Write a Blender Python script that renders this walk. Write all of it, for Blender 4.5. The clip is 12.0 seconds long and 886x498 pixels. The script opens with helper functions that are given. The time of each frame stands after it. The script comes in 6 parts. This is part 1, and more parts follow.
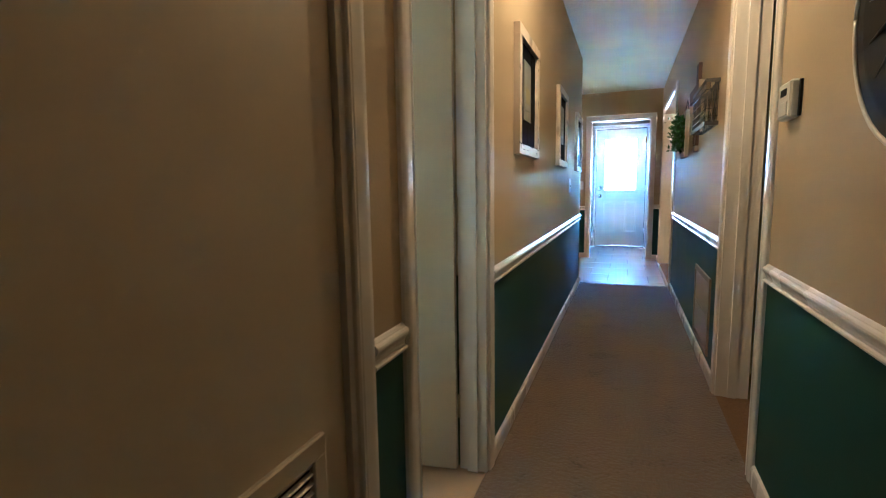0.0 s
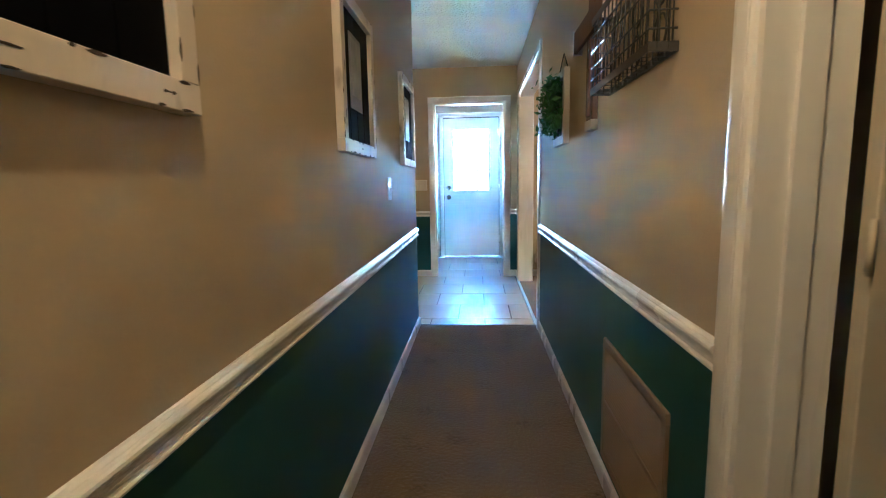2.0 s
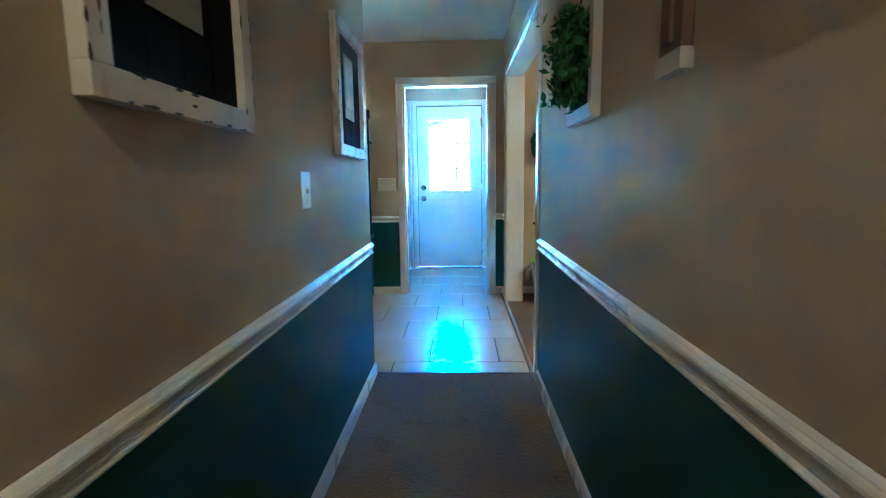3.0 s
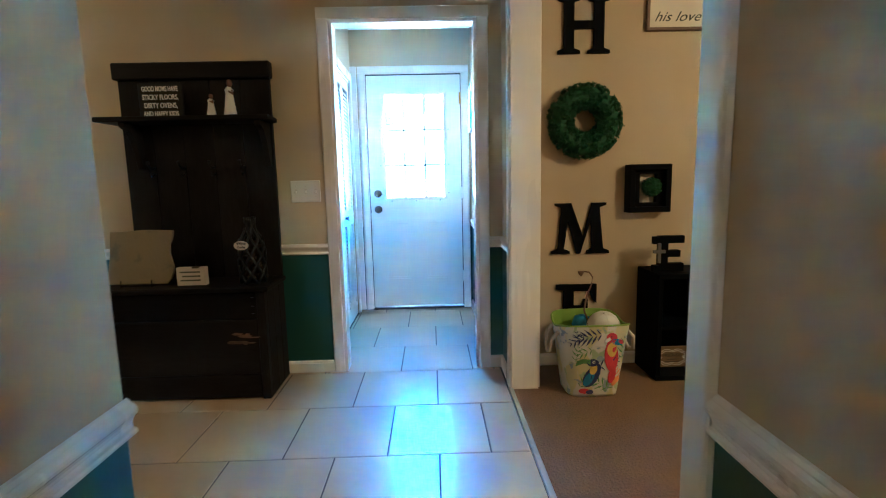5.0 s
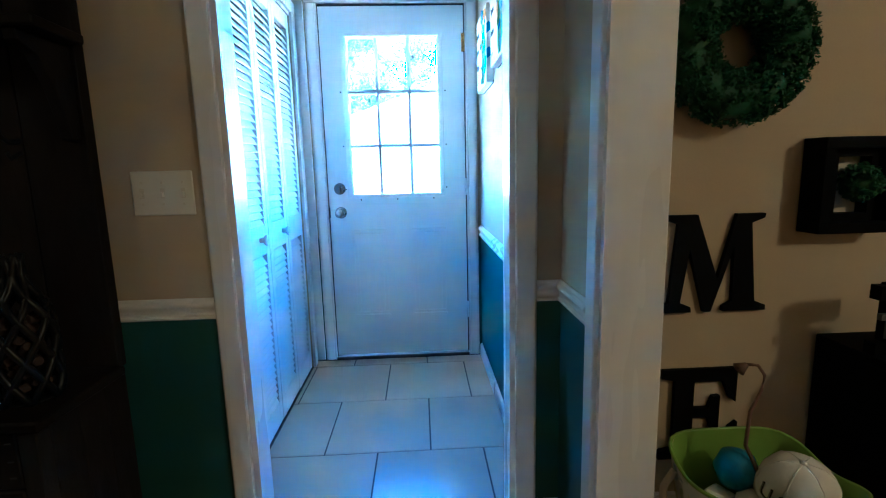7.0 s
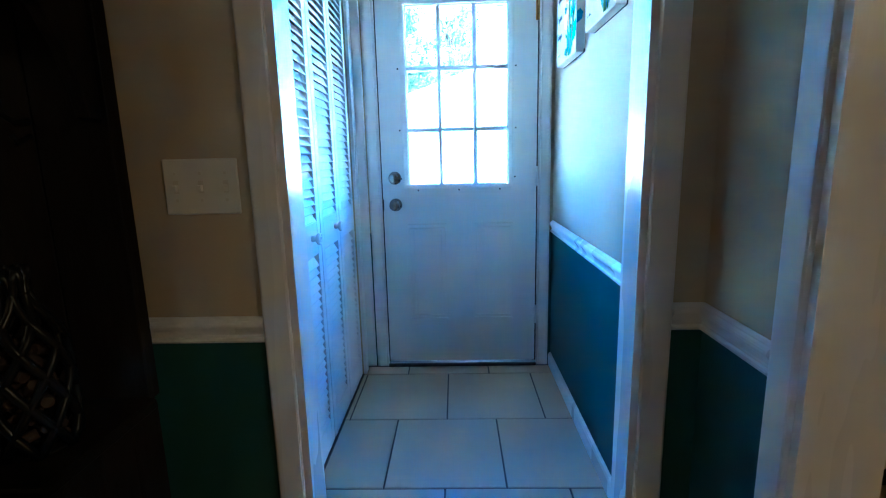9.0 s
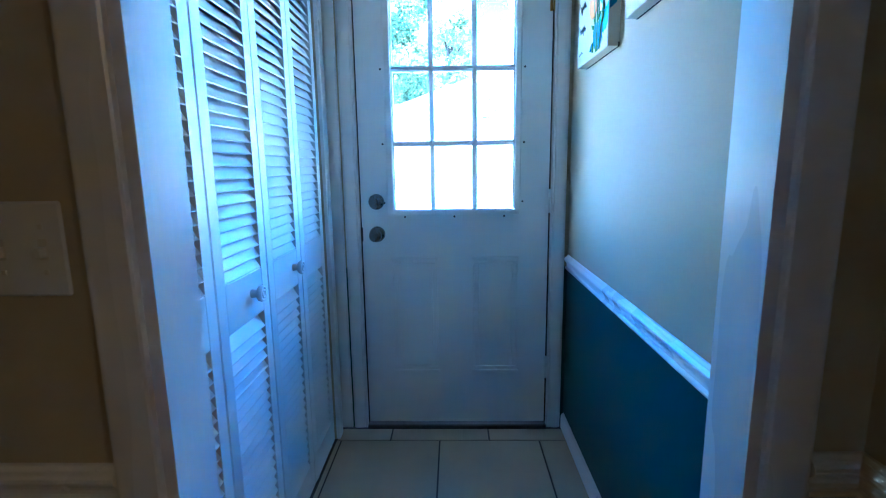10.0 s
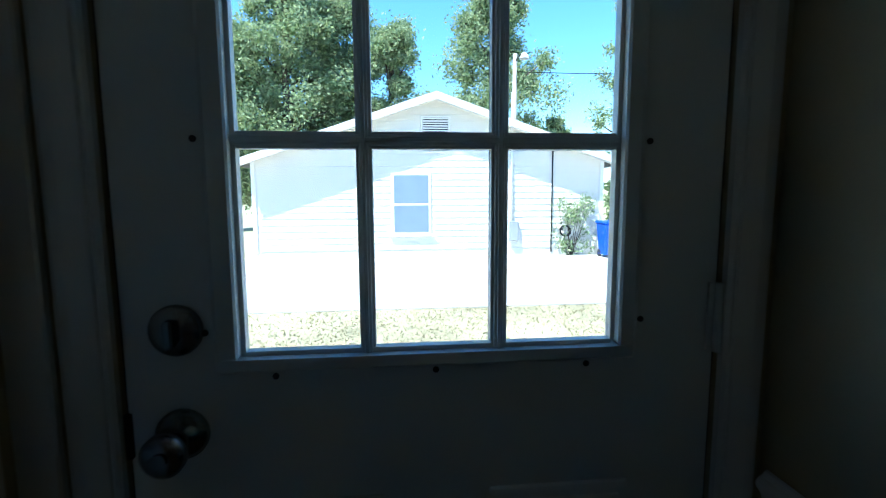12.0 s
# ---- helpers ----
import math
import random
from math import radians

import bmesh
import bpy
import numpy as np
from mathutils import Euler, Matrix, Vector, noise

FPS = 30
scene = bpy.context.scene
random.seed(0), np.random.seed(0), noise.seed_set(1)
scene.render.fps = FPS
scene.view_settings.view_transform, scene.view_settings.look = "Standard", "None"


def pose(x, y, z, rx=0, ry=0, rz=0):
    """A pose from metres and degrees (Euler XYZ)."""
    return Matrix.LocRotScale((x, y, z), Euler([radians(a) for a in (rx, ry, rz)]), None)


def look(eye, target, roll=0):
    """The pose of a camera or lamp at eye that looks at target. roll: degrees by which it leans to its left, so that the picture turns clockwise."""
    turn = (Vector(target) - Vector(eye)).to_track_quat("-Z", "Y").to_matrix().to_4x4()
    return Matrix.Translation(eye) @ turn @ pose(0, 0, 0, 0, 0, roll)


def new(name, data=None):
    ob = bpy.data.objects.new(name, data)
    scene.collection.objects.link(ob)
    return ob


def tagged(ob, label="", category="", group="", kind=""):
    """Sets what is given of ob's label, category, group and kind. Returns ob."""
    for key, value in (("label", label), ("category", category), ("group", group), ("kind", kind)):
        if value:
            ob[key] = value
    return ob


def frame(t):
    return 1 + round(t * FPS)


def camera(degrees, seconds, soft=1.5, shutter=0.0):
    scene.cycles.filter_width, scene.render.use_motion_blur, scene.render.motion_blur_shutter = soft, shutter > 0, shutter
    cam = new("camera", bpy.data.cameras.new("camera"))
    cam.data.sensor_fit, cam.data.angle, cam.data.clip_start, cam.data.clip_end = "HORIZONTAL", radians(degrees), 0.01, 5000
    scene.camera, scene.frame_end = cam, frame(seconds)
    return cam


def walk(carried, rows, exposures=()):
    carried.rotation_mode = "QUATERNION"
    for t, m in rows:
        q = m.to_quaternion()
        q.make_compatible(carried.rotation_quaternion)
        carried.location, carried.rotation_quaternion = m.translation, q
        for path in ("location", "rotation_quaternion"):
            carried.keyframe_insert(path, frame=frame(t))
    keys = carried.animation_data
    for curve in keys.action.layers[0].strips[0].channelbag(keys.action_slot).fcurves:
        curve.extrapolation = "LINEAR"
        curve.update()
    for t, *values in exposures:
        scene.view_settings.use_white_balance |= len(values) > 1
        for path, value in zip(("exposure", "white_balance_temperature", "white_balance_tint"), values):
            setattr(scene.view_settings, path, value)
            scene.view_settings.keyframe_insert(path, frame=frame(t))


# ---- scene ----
import itertools

cam = camera(85.4, 12.0, soft=1.1, shutter=0.15)
PATH = [
    (0, (0.02, 0.119, 1.077), (-0.683, 1.975, 0.828), -0.9),
    (0.5, (-0.025, 0.55, 1.093), (-0.524, 2.469, 0.833), -0.9),
    (1, (-0.019, 1.003, 1.075), (-0.364, 2.956, 0.816), -1.2),
    (1.5, (0.0, 1.488, 1.082), (-0.218, 3.459, 0.818), -0.8),
    (2, (0.027, 1.978, 1.111), (-0.119, 3.954, 0.841), -1.0),
    (2.5, (0.047, 2.484, 1.109), (-0.064, 4.463, 0.842), -0.9),
    (3, (0.06, 2.97, 1.107), (-0.012, 4.95, 0.833), -0.8),
    (3.2, (0.054, 3.178, 1.127), (-0.001, 5.158, 0.847), -0.9),
    (4.8, (0.05, 4.696, 1.097), (0.09, 6.678, 0.831), -1.2),
    (5, (0.073, 4.876, 1.121), (0.114, 6.858, 0.851), -1.3),
    (5.5, (0.1, 5.321, 1.097), (0.175, 7.301, 0.825), -1.3),
    (6, (0.104, 5.708, 1.112), (0.185, 7.683, 0.809), -1.5),
    (6.5, (0.083, 6.064, 1.149), (0.176, 8.038, 0.839), -1.5),
    (7, (0.067, 6.298, 1.139), (0.155, 8.27, 0.815), -1.4),
    (7.5, (0.02, 6.476, 1.139), (0.076, 8.445, 0.792), -1.5),
    (7.7, (-0.008, 6.507, 1.139), (0.021, 8.474, 0.78), -1.5),
    (9.3, (-0.085, 6.708, 1.151), (-0.146, 8.672, 0.777), -1.3),
    (9.5, (-0.083, 6.815, 1.159), (-0.143, 8.779, 0.789), -1.2),
    (10, (-0.068, 7.093, 1.193), (-0.115, 9.063, 0.853), -0.8),
    (10.5, (-0.121, 7.423, 1.187), (-0.093, 9.402, 0.898), -0.6),
    (11, (-0.133, 7.758, 1.219), (-0.041, 9.738, 0.95), -0.3),
    (11.5, (-0.129, 8.151, 1.206), (0.015, 10.135, 0.993), -0.4),
    (11.7, (-0.12, 8.291, 1.219), (0.036, 10.271, 0.982), -0.5),
    (12, (-0.119, 8.527, 1.22), (0.079, 10.504, 0.986), -0.3),
]

EXPOSURES = [(0.0, 8.25, 4050, 10), (0.8, 8.2, 4100, 9), (1.5, 8.3, 4250, 8), (2.0, 8.35, 3950, 5), (2.5, 8.2, 3600, 0), (3.0, 8.1, 3340, -4), (3.2, 8.1, 3340, -4),
             (4.8, 8.15, 3900, 2), (5.5, 8.05, 3920, 2), (6.5, 7.6, 3700, 0), (7.7, 6.75, 3600, 2),
             (9.5, 6.35, 3900, 2), (10.5, 5.1, 4000, 4), (11.0, 4.3, 4350, 4), (11.5, 3.5, 4550, 3), (11.7, 3.15, 4950, 1), (12.0, 1.95, 5450, -3)]
walk(cam, [(t, look(eye, target, roll)) for t, eye, target, roll in PATH], EXPOSURES)

# ---- light ----
SUN_EL, SUN_AZ = radians(58.5), math.atan2(-0.63, -0.45)
world = bpy.data.worlds.new("sky")
scene.world = world
world.use_nodes = True
wn = world.node_tree.nodes
sky = wn.new("ShaderNodeTexSky")
sky.sky_type, sky.sun_disc = "NISHITA", False
sky.sun_elevation, sky.sun_rotation, sky.dust_density, sky.ozone_density = SUN_EL, SUN_AZ, 0.0, 5.0
wn["Background"].inputs[1].default_value = 0.15
deep = wn.new("ShaderNodeHueSaturation")
deep.inputs["Saturation"].default_value = 1.13
world.node_tree.links.new(sky.outputs[0], deep.inputs["Color"])
world.node_tree.links.new(deep.outputs[0], wn["Background"].inputs[0])


def lamp(name, kind, m, energy, colour, size=0.1):
    data = bpy.data.lights.new(name, kind)
    data.energy, data.color = energy, colour
    if kind == "SUN":
        data.angle = size
    elif kind == "AREA":
        data.shape, data.size = "DISK", size
    else:
        data.shadow_soft_size = size
    ob = new(name, data)
    ob.matrix_world = m
    return ob


sun_from = Vector((math.sin(SUN_AZ) * math.cos(SUN_EL), math.cos(SUN_AZ) * math.cos(SUN_EL), math.sin(SUN_EL)))
lamp("sun", "SUN", look(sun_from * 50, (0, 0, 0)), 5.0, (1.0, 0.96, 0.90), radians(0.5))
WARM = (1.0, 0.55, 0.17)
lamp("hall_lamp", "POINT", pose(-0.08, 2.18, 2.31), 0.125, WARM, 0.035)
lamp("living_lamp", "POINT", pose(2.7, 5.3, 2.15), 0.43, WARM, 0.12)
# dining and bath fill: no source seen there, added to brighten both rooms
lamp("dining_fill", "POINT", pose(-2.3, 6.4, 2.1), 0.045, WARM, 0.12)
lamp("bath_fill", "POINT", pose(-1.3, 2.3, 2.2), 0.45, (1.0, 0.76, 0.48), 0.1)


# ---- materials ----
def node_mat(name):
    m = bpy.data.materials.new(name)
    m.use_nodes = True
    nt = m.node_tree
    return m, nt, nt.nodes["Principled BSDF"]


def surface(name, colour, rough=0.6, var=0.12, coarse=2.0, fine=80.0, bump=0.15, depth=0.002, metal=0.0, stretch=(1, 1, 1), each=0.0, spec=0.5, stain=None, coat=0.0, rough_var=0.15, grain=0.45, blotch=0.55, sheen=0.0):
    """Paint, wood, cloth: two scales of variation, fine relief, and a shade of its own for each piece."""
    m, nt, bsdf = node_mat(name)
    n, link = nt.nodes, nt.links.new
    co = n.new("ShaderNodeTexCoord")
    mp = n.new("ShaderNodeMapping")
    mp.inputs["Scale"].default_value = stretch
    link(co.outputs["Object"], mp.inputs[0])
    big, small = n.new("ShaderNodeTexNoise"), n.new("ShaderNodeTexNoise")
    big.inputs["Scale"].default_value, small.inputs["Scale"].default_value = coarse, fine
    big.inputs["Detail"].default_value, small.inputs["Detail"].default_value = 4, 3
    link(mp.outputs[0], big.inputs["Vector"]), link(mp.outputs[0], small.inputs["Vector"])
    mix = n.new("ShaderNodeMix")
    mix.data_type = "RGBA"
    lo = [max(0, c * (1 - var)) for c in colour]
    hi = [min(1, c * (1 + var)) for c in colour]
    if stain:
        lo = stain
    mix.inputs["A"].default_value, mix.inputs["B"].default_value = (*lo, 1), (*hi, 1)
    both = n.new("ShaderNodeMath")
    both.operation = "MULTIPLY_ADD"
    link(small.outputs[0], both.inputs[0])
    both.inputs[1].default_value = grain
    ramp = n.new("ShaderNodeMapRange")
    ramp.inputs[1].default_value, ramp.inputs[2].default_value = (0.3, 0.7) if not stain else (0.28, 0.45)
    ramp.inputs[3].default_value, ramp.inputs[4].default_value = 0.0, blotch if not stain else 1.0
    link(big.outputs[0], ramp.inputs[0])
    link(ramp.outputs[0], both.inputs[2])
    link(both.outputs[0], mix.inputs["Factor"])
    col = mix.outputs["Result"]
    if each:
        info, hsv = n.new("ShaderNodeObjectInfo"), n.new("ShaderNodeHueSaturation")
        val = n.new("ShaderNodeMapRange")
        val.inputs[3].default_value, val.inputs[4].default_value = 1 - each, 1 + each
        link(info.outputs["Random"], val.inputs[0])
        link(val.outputs[0], hsv.inputs["Value"])
        link(col, hsv.inputs["Color"])
        col = hsv.outputs[0]
    link(col, bsdf.inputs["Base Color"])
    rr = n.new("ShaderNodeMapRange")
    rr.inputs[3].default_value, rr.inputs[4].default_value = rough * (1 - rough_var), min(1, rough * (1 + rough_var))
    link(big.outputs[0], rr.inputs[0])
    link(rr.outputs[0], bsdf.inputs["Roughness"])
    bsdf.inputs["Metallic"].default_value = metal
    bsdf.inputs["Specular IOR Level"].default_value = spec
    bsdf.inputs["Coat Weight"].default_value = coat
    bsdf.inputs["Sheen Weight"].default_value, bsdf.inputs["Sheen Roughness"].default_value = sheen, 0.5
    if bump:
        b = n.new("ShaderNodeBump")
        b.inputs["Strength"].default_value, b.inputs["Distance"].default_value = bump, depth
        link(small.outputs[0], b.inputs["Height"])
        link(b.outputs[0], bsdf.inputs["Normal"])
    return m


def glass_mat(name):
    m, nt, bsdf = node_mat(name)
    bsdf.inputs["Transmission Weight"].default_value = 1.0
    bsdf.inputs["Roughness"].default_value = 0.0
    bsdf.inputs["IOR"].default_value = 1.1
    bsdf.inputs["Base Color"].default_value = (0.70, 0.70, 0.72, 1)
    return m


TAN = surface("tan wall paint", (0.46, 0.375, 0.235), 0.68, 0.06, 1.2, 130, 0.4, 0.001, spec=0.22)
GREEN = surface("green wall paint", (0.023, 0.078, 0.071), 0.52, 0.10, 1.5, 130, 0.35, 0.001, spec=0.25)
TEAL = surface("teal wall paint", (0.02, 0.22, 0.23), 0.5, 0.06)
CEIL = surface("stippled ceiling paint", (0.80, 0.80, 0.78), 0.8, 0.08, 1.6, 42, 1.0, 0.010)
TRIM = surface("white gloss trim paint", (0.75, 0.715, 0.675), 0.28, 0.04, 3, 90, 0.22, 0.0015, stretch=(1, 1, 0.14))
DOORW = surface("white door paint", (0.72, 0.72, 0.70), 0.36, 0.04, 2, 120, 0.12, 0.0006)
CREAM = surface("cream door paint", (0.52, 0.45, 0.32), 0.4, 0.05, 2, 120, 0.12, 0.0006)
HALLCARPET = surface("worn grey brown cut pile carpet", (0.087, 0.065, 0.046), 0.95, 0.95, 6.0, 60, 1.0, 0.010, spec=0.1, grain=1.5, blotch=1.0, sheen=0.2)
# pale green picked for unseen walls to dim and tint the light they bounce
SAGE = surface("pale green bathroom paint", (0.40, 0.44, 0.31), 0.7, 0.06, 1.5, 130, 0.4, 0.001)
CARPET = surface("brown cut pile carpet", (0.120, 0.073, 0.031), 0.95, 0.6, 2.2, 95, 0.8, 0.008, spec=0.1, grain=1.5, blotch=0.4, sheen=0.03)
TILE = surface("beige glazed floor tile", (0.47, 0.37, 0.25), 0.22, 0.07, 2.0, 24, 0.04, 0.0008, each=0.06, rough_var=0.0)
GROUT = surface("dark floor grout", (0.06, 0.052, 0.045), 0.85, 0.2, 4, 200, 0.5, 0.002)
DARKWOOD = surface("dark stained rough wood", (0.0118, 0.0102, 0.0090), 0.6, 0.95, 5.0, 60, 0.6, 0.002, stretch=(1, 1, 0.2), each=0.35, spec=0.07)
DARKWOODH = surface("dark stained plank", (0.0100, 0.0086, 0.0076), 0.55, 0.95, 5.0, 60, 0.6, 0.002, stretch=(0.2, 1, 1), each=0.35, spec=0.07)
BLACKWOOD = surface("black painted wood", (0.0016, 0.0022, 0.0032), 0.65, 0.3, 5, 80, 0.2, 0.001, spec=0.04)
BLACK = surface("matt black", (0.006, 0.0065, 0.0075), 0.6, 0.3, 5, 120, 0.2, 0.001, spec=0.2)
DISTRESS = surface("distressed white wood", (0.62, 0.55, 0.46), 0.55, 0.05, 9, 60, 0.4, 0.002, stretch=(1, 1, 0.4), stain=(0.10, 0.06, 0.035))
WASHED = surface("greyed whitewashed wood", (0.44, 0.40, 0.35), 0.7, 0.2, 8, 70, 0.5, 0.002, stretch=(1, 1, 0.3), stain=(0.14, 0.10, 0.07))
BROWNWOOD = surface("weathered brown wood", (0.12, 0.065, 0.035), 0.65, 0.4, 4, 60, 0.5, 0.002, stretch=(1, 1, 0.15))
GREYWOOD = surface("weathered grey wood", (0.10, 0.10, 0.088), 0.7, 0.3, 6, 70, 0.4, 0.002, stretch=(0.2, 1, 1))
BROWNGREY = surface("dark grey brown wood", (0.05, 0.040, 0.032), 0.7, 0.3, 6, 70, 0.4, 0.002, stretch=(0.2, 1, 1))
STEEL = surface("galvanised steel", (0.13, 0.13, 0.13), 0.45, 0.3, 12, 90, 0.2, 0.001, metal=0.9)
CHROME = surface("brushed nickel", (0.28, 0.28, 0.27), 0.22, 0.1, 6, 120, 0.05, 0.0005, metal=1.0)
BRASS = surface("polished brass", (0.72, 0.46, 0.12), 0.18, 0.1, 6, 120, 0.05, 0.0005, metal=1.0)
IVORY = surface("ivory plastic", (0.68, 0.65, 0.57), 0.35, 0.04, 3, 100, 0.05, 0.0005)
VENTP = surface("beige vent paint", (0.27, 0.19, 0.11), 0.5, 0.12, 3, 100, 0.2, 0.001)
PAPER = surface("cream paper", (0.62, 0.57, 0.47), 0.7, 0.08, 8, 120, 0.1, 0.0005)
PHOTO = surface("faded grey photograph", (0.26, 0.27, 0.26), 0.3, 0.5, 14, 40, 0.0)
WHITE = surface("white glaze", (0.75, 0.74, 0.70), 0.4, 0.05, 6, 90, 0.1, 0.001)
LEAF = surface("artificial green leaves", (0.055, 0.155, 0.026), 0.5, 0.6, 30, 120, 0.3, 0.002, each=0.2)
WREATH = surface("boxwood leaves", (0.012, 0.078, 0.020), 0.7, 0.4, 40, 160, 0.3, 0.002)
LIME = surface("lime green plastic", (0.21, 0.34, 0.008), 0.4, 0.06, 4, 100, 0.1, 0.001)
CLOTH = surface("white cotton cloth", (0.66, 0.64, 0.60), 0.85, 0.1, 8, 300, 0.4, 0.001)
SKIN = surface("brown painted resin", (0.16, 0.08, 0.045), 0.5, 0.15, 8, 100, 0.1, 0.001)
ROPE = surface("cream rope", (0.52, 0.45, 0.34), 0.8, 0.2, 20, 300, 0.6, 0.002)
RUBBER = surface("dark weather seal", (0.02, 0.02, 0.022), 0.6, 0.1)
GLASS = glass_mat("window glass")
COLOURS = {
    "orange": surface("orange print", (0.70, 0.28, 0.03), 0.6, 0.2, 20),
    "blue": surface("blue print", (0.03, 0.20, 0.42), 0.6, 0.3, 20),
    "aqua": surface("aqua print", (0.10, 0.42, 0.52), 0.6, 0.3, 20),
    "yellow": surface("yellow print", (0.72, 0.50, 0.03), 0.6, 0.2, 20),
    "red": surface("red print", (0.55, 0.03, 0.03), 0.6, 0.2, 20),
    "navy": surface("navy print", (0.02, 0.03, 0.14), 0.6, 0.3, 20),
    "leafgreen": surface("green print", (0.14, 0.30, 0.08), 0.6, 0.3, 20),
    "ink": surface("dark ink", (0.02, 0.02, 0.02), 0.6, 0.1, 20),
    "white": WHITE,
}


# ---- mesh helpers ----
def box(bm, x0, x1, y0, y1, z0, z1, mi=0):
    v = [bm.verts.new((x, y, z)) for x in (x0, x1) for y in (y0, y1) for z in (z0, z1)]
    for a in ((0, 1, 3, 2), (4, 6, 7, 5), (0, 4, 5, 1), (2, 3, 7, 6), (0, 2, 6, 4), (1, 5, 7, 3)):
        bm.faces.new([v[i] for i in a]).material_index = mi
    return v


def prism(bm, pts, axis, lo, hi, mi=0):
    """A flat outline (in the two other axes, in order) given thickness along an axis."""
    def at(p, d):
        return {"x": (d, p[0], p[1]), "y": (p[0], d, p[1]), "z": (p[0], p[1], d)}[axis]
    a = [bm.verts.new(at(p, lo)) for p in pts]
    b = [bm.verts.new(at(p, hi)) for p in pts]
    bm.faces.new(a).material_index = mi
    bm.faces.new(b[::-1]).material_index = mi
    for i in range(len(pts)):
        j = (i + 1) % len(pts)
        bm.faces.new((a[i], b[i], b[j], a[j])).material_index = mi


def tube(bm, pts, r, n=8, mi=0, close=False):
    """A round bar along points; r is one radius or one for each point."""
    rings = []
    pts = [Vector(p) for p in pts]
    for i, p in enumerate(pts):
        d = (pts[min(i + 1, len(pts) - 1)] - pts[max(i - 1, 0)]).normalized()
        q = d.to_track_quat("Z", "Y")
        rad = r[i] if isinstance(r, (list, tuple)) else r
        rings.append([bm.verts.new(p + q @ Vector((rad * math.cos(2 * math.pi * k / n), rad * math.sin(2 * math.pi * k / n), 0))) for k in range(n)])
    for a, b in zip(rings, rings[1:]):
        for k in range(n):
            f = bm.faces.new((a[k], a[(k + 1) % n], b[(k + 1) % n], b[k]))
            f.material_index, f.smooth = mi, True
    bm.faces.new(rings[0][::-1]).material_index = mi
    bm.faces.new(rings[-1]).material_index = mi


def lathe(bm, profile, m, n=24, mi=0):
    """Radius and height pairs turned round the z axis of the pose m."""
    rings = []
    for r, z in profile:
        rings.append([bm.verts.new(m @ Vector((r * math.cos(2 * math.pi * k / n), r * math.sin(2 * math.pi * k / n), z))) for k in range(n)])
    for a, b in zip(rings, rings[1:]):
        for k in range(n):
            f = bm.faces.new((a[k], a[(k + 1) % n], b[(k + 1) % n], b[k]))
            f.smooth, f.material_index = True, mi
    bm.faces.new(rings[0][::-1]).material_index = mi
    bm.faces.new(rings[-1]).material_index = mi


def mesh_of(name, bm, materials, bevel=0.0):
    if bevel:
        bmesh.ops.remove_doubles(bm, verts=bm.verts, dist=1e-6)
        bmesh.ops.bevel(bm, geom=[e for e in bm.edges if len(e.link_faces) == 2 and e.calc_face_angle() > 0.5], offset=bevel, segments=1, affect="EDGES", profile=0.5)
    bmesh.ops.recalc_face_normals(bm, faces=bm.faces)
    me = bpy.data.meshes.new(name)
    bm.to_mesh(me)
    bm.free()
    for m in materials if isinstance(materials, (list, tuple)) else [materials]:
        me.materials.append(m)
    return me


def part(name, bm, materials, parent=None, label="", bevel=0.0):
    """Links a bmesh, in world places, as one mesh under a thing or a part."""
    me = bm if isinstance(bm, bpy.types.Mesh) else mesh_of(name, bm, materials, bevel)
    ob = new(name, me)
    if parent:
        ob.parent = parent
        ob.matrix_parent_inverse = parent.matrix_basis.inverted()
    return tagged(ob, label)


def boxpart(name, b, material, parent=None, label="", bevel=0.0):
    bm = bmesh.new()
    box(bm, *b)
    return part(name, bm, material, parent, label, bevel)


def thing(name, at, label, category, group=""):
    ob = new(name)
    ob.empty_display_size = 0.05
    ob.matrix_basis = Matrix.Translation(at)
    return tagged(ob, label, category, group)


def structure(ob, label="", category=""):
    return tagged(ob, label, category, kind="structure")


def moulding(name, a, b, out, across, profile, label, category="trim", material=None, parent=None):
    """A profile of (out, across) pairs carried from a to b."""
    bm = bmesh.new()
    a, b, out, across = Vector(a), Vector(b), Vector(out), Vector(across)
    ends = [[bm.verts.new(p + out * u + across * v) for u, v in profile] for p in (a, b)]
    bm.faces.new(ends[0])
    bm.faces.new(ends[1][::-1])
    for i in range(len(profile)):
        j = (i + 1) % len(profile)
        bm.faces.new((ends[0][i], ends[1][i], ends[1][j], ends[0][j]))
    ob = part(name, bm, material or TRIM, parent)
    return ob if parent else structure(ob, label, category)


def words(name, text, size, depth, m, material, parent, label="", width=None, bold=0.0, slant=0.0):
    """Lettering in the built-in font, as a mesh standing at the pose m."""
    cu = bpy.data.curves.new(name, "FONT")
    cu.body, cu.size, cu.extrude, cu.offset, cu.align_x, cu.resolution_u = text, size, depth, bold, "CENTER", 4
    cu.shear = slant
    tmp = new("lettering", cu)
    me = bpy.data.meshes.new_from_object(tmp.evaluated_get(bpy.context.evaluated_depsgraph_get()))
    bpy.data.objects.remove(tmp)
    if width:
        now = max(v.co.x for v in me.vertices) - min(v.co.x for v in me.vertices)
        me.transform(Matrix.Diagonal((width / now, 1, 1, 1)))
    me.transform(m)
    me.materials.clear()
    me.materials.append(material)
    ob = new(name, me)
    ob.parent = parent
    ob.matrix_parent_inverse = parent.matrix_basis.inverted()
    return tagged(ob, label)


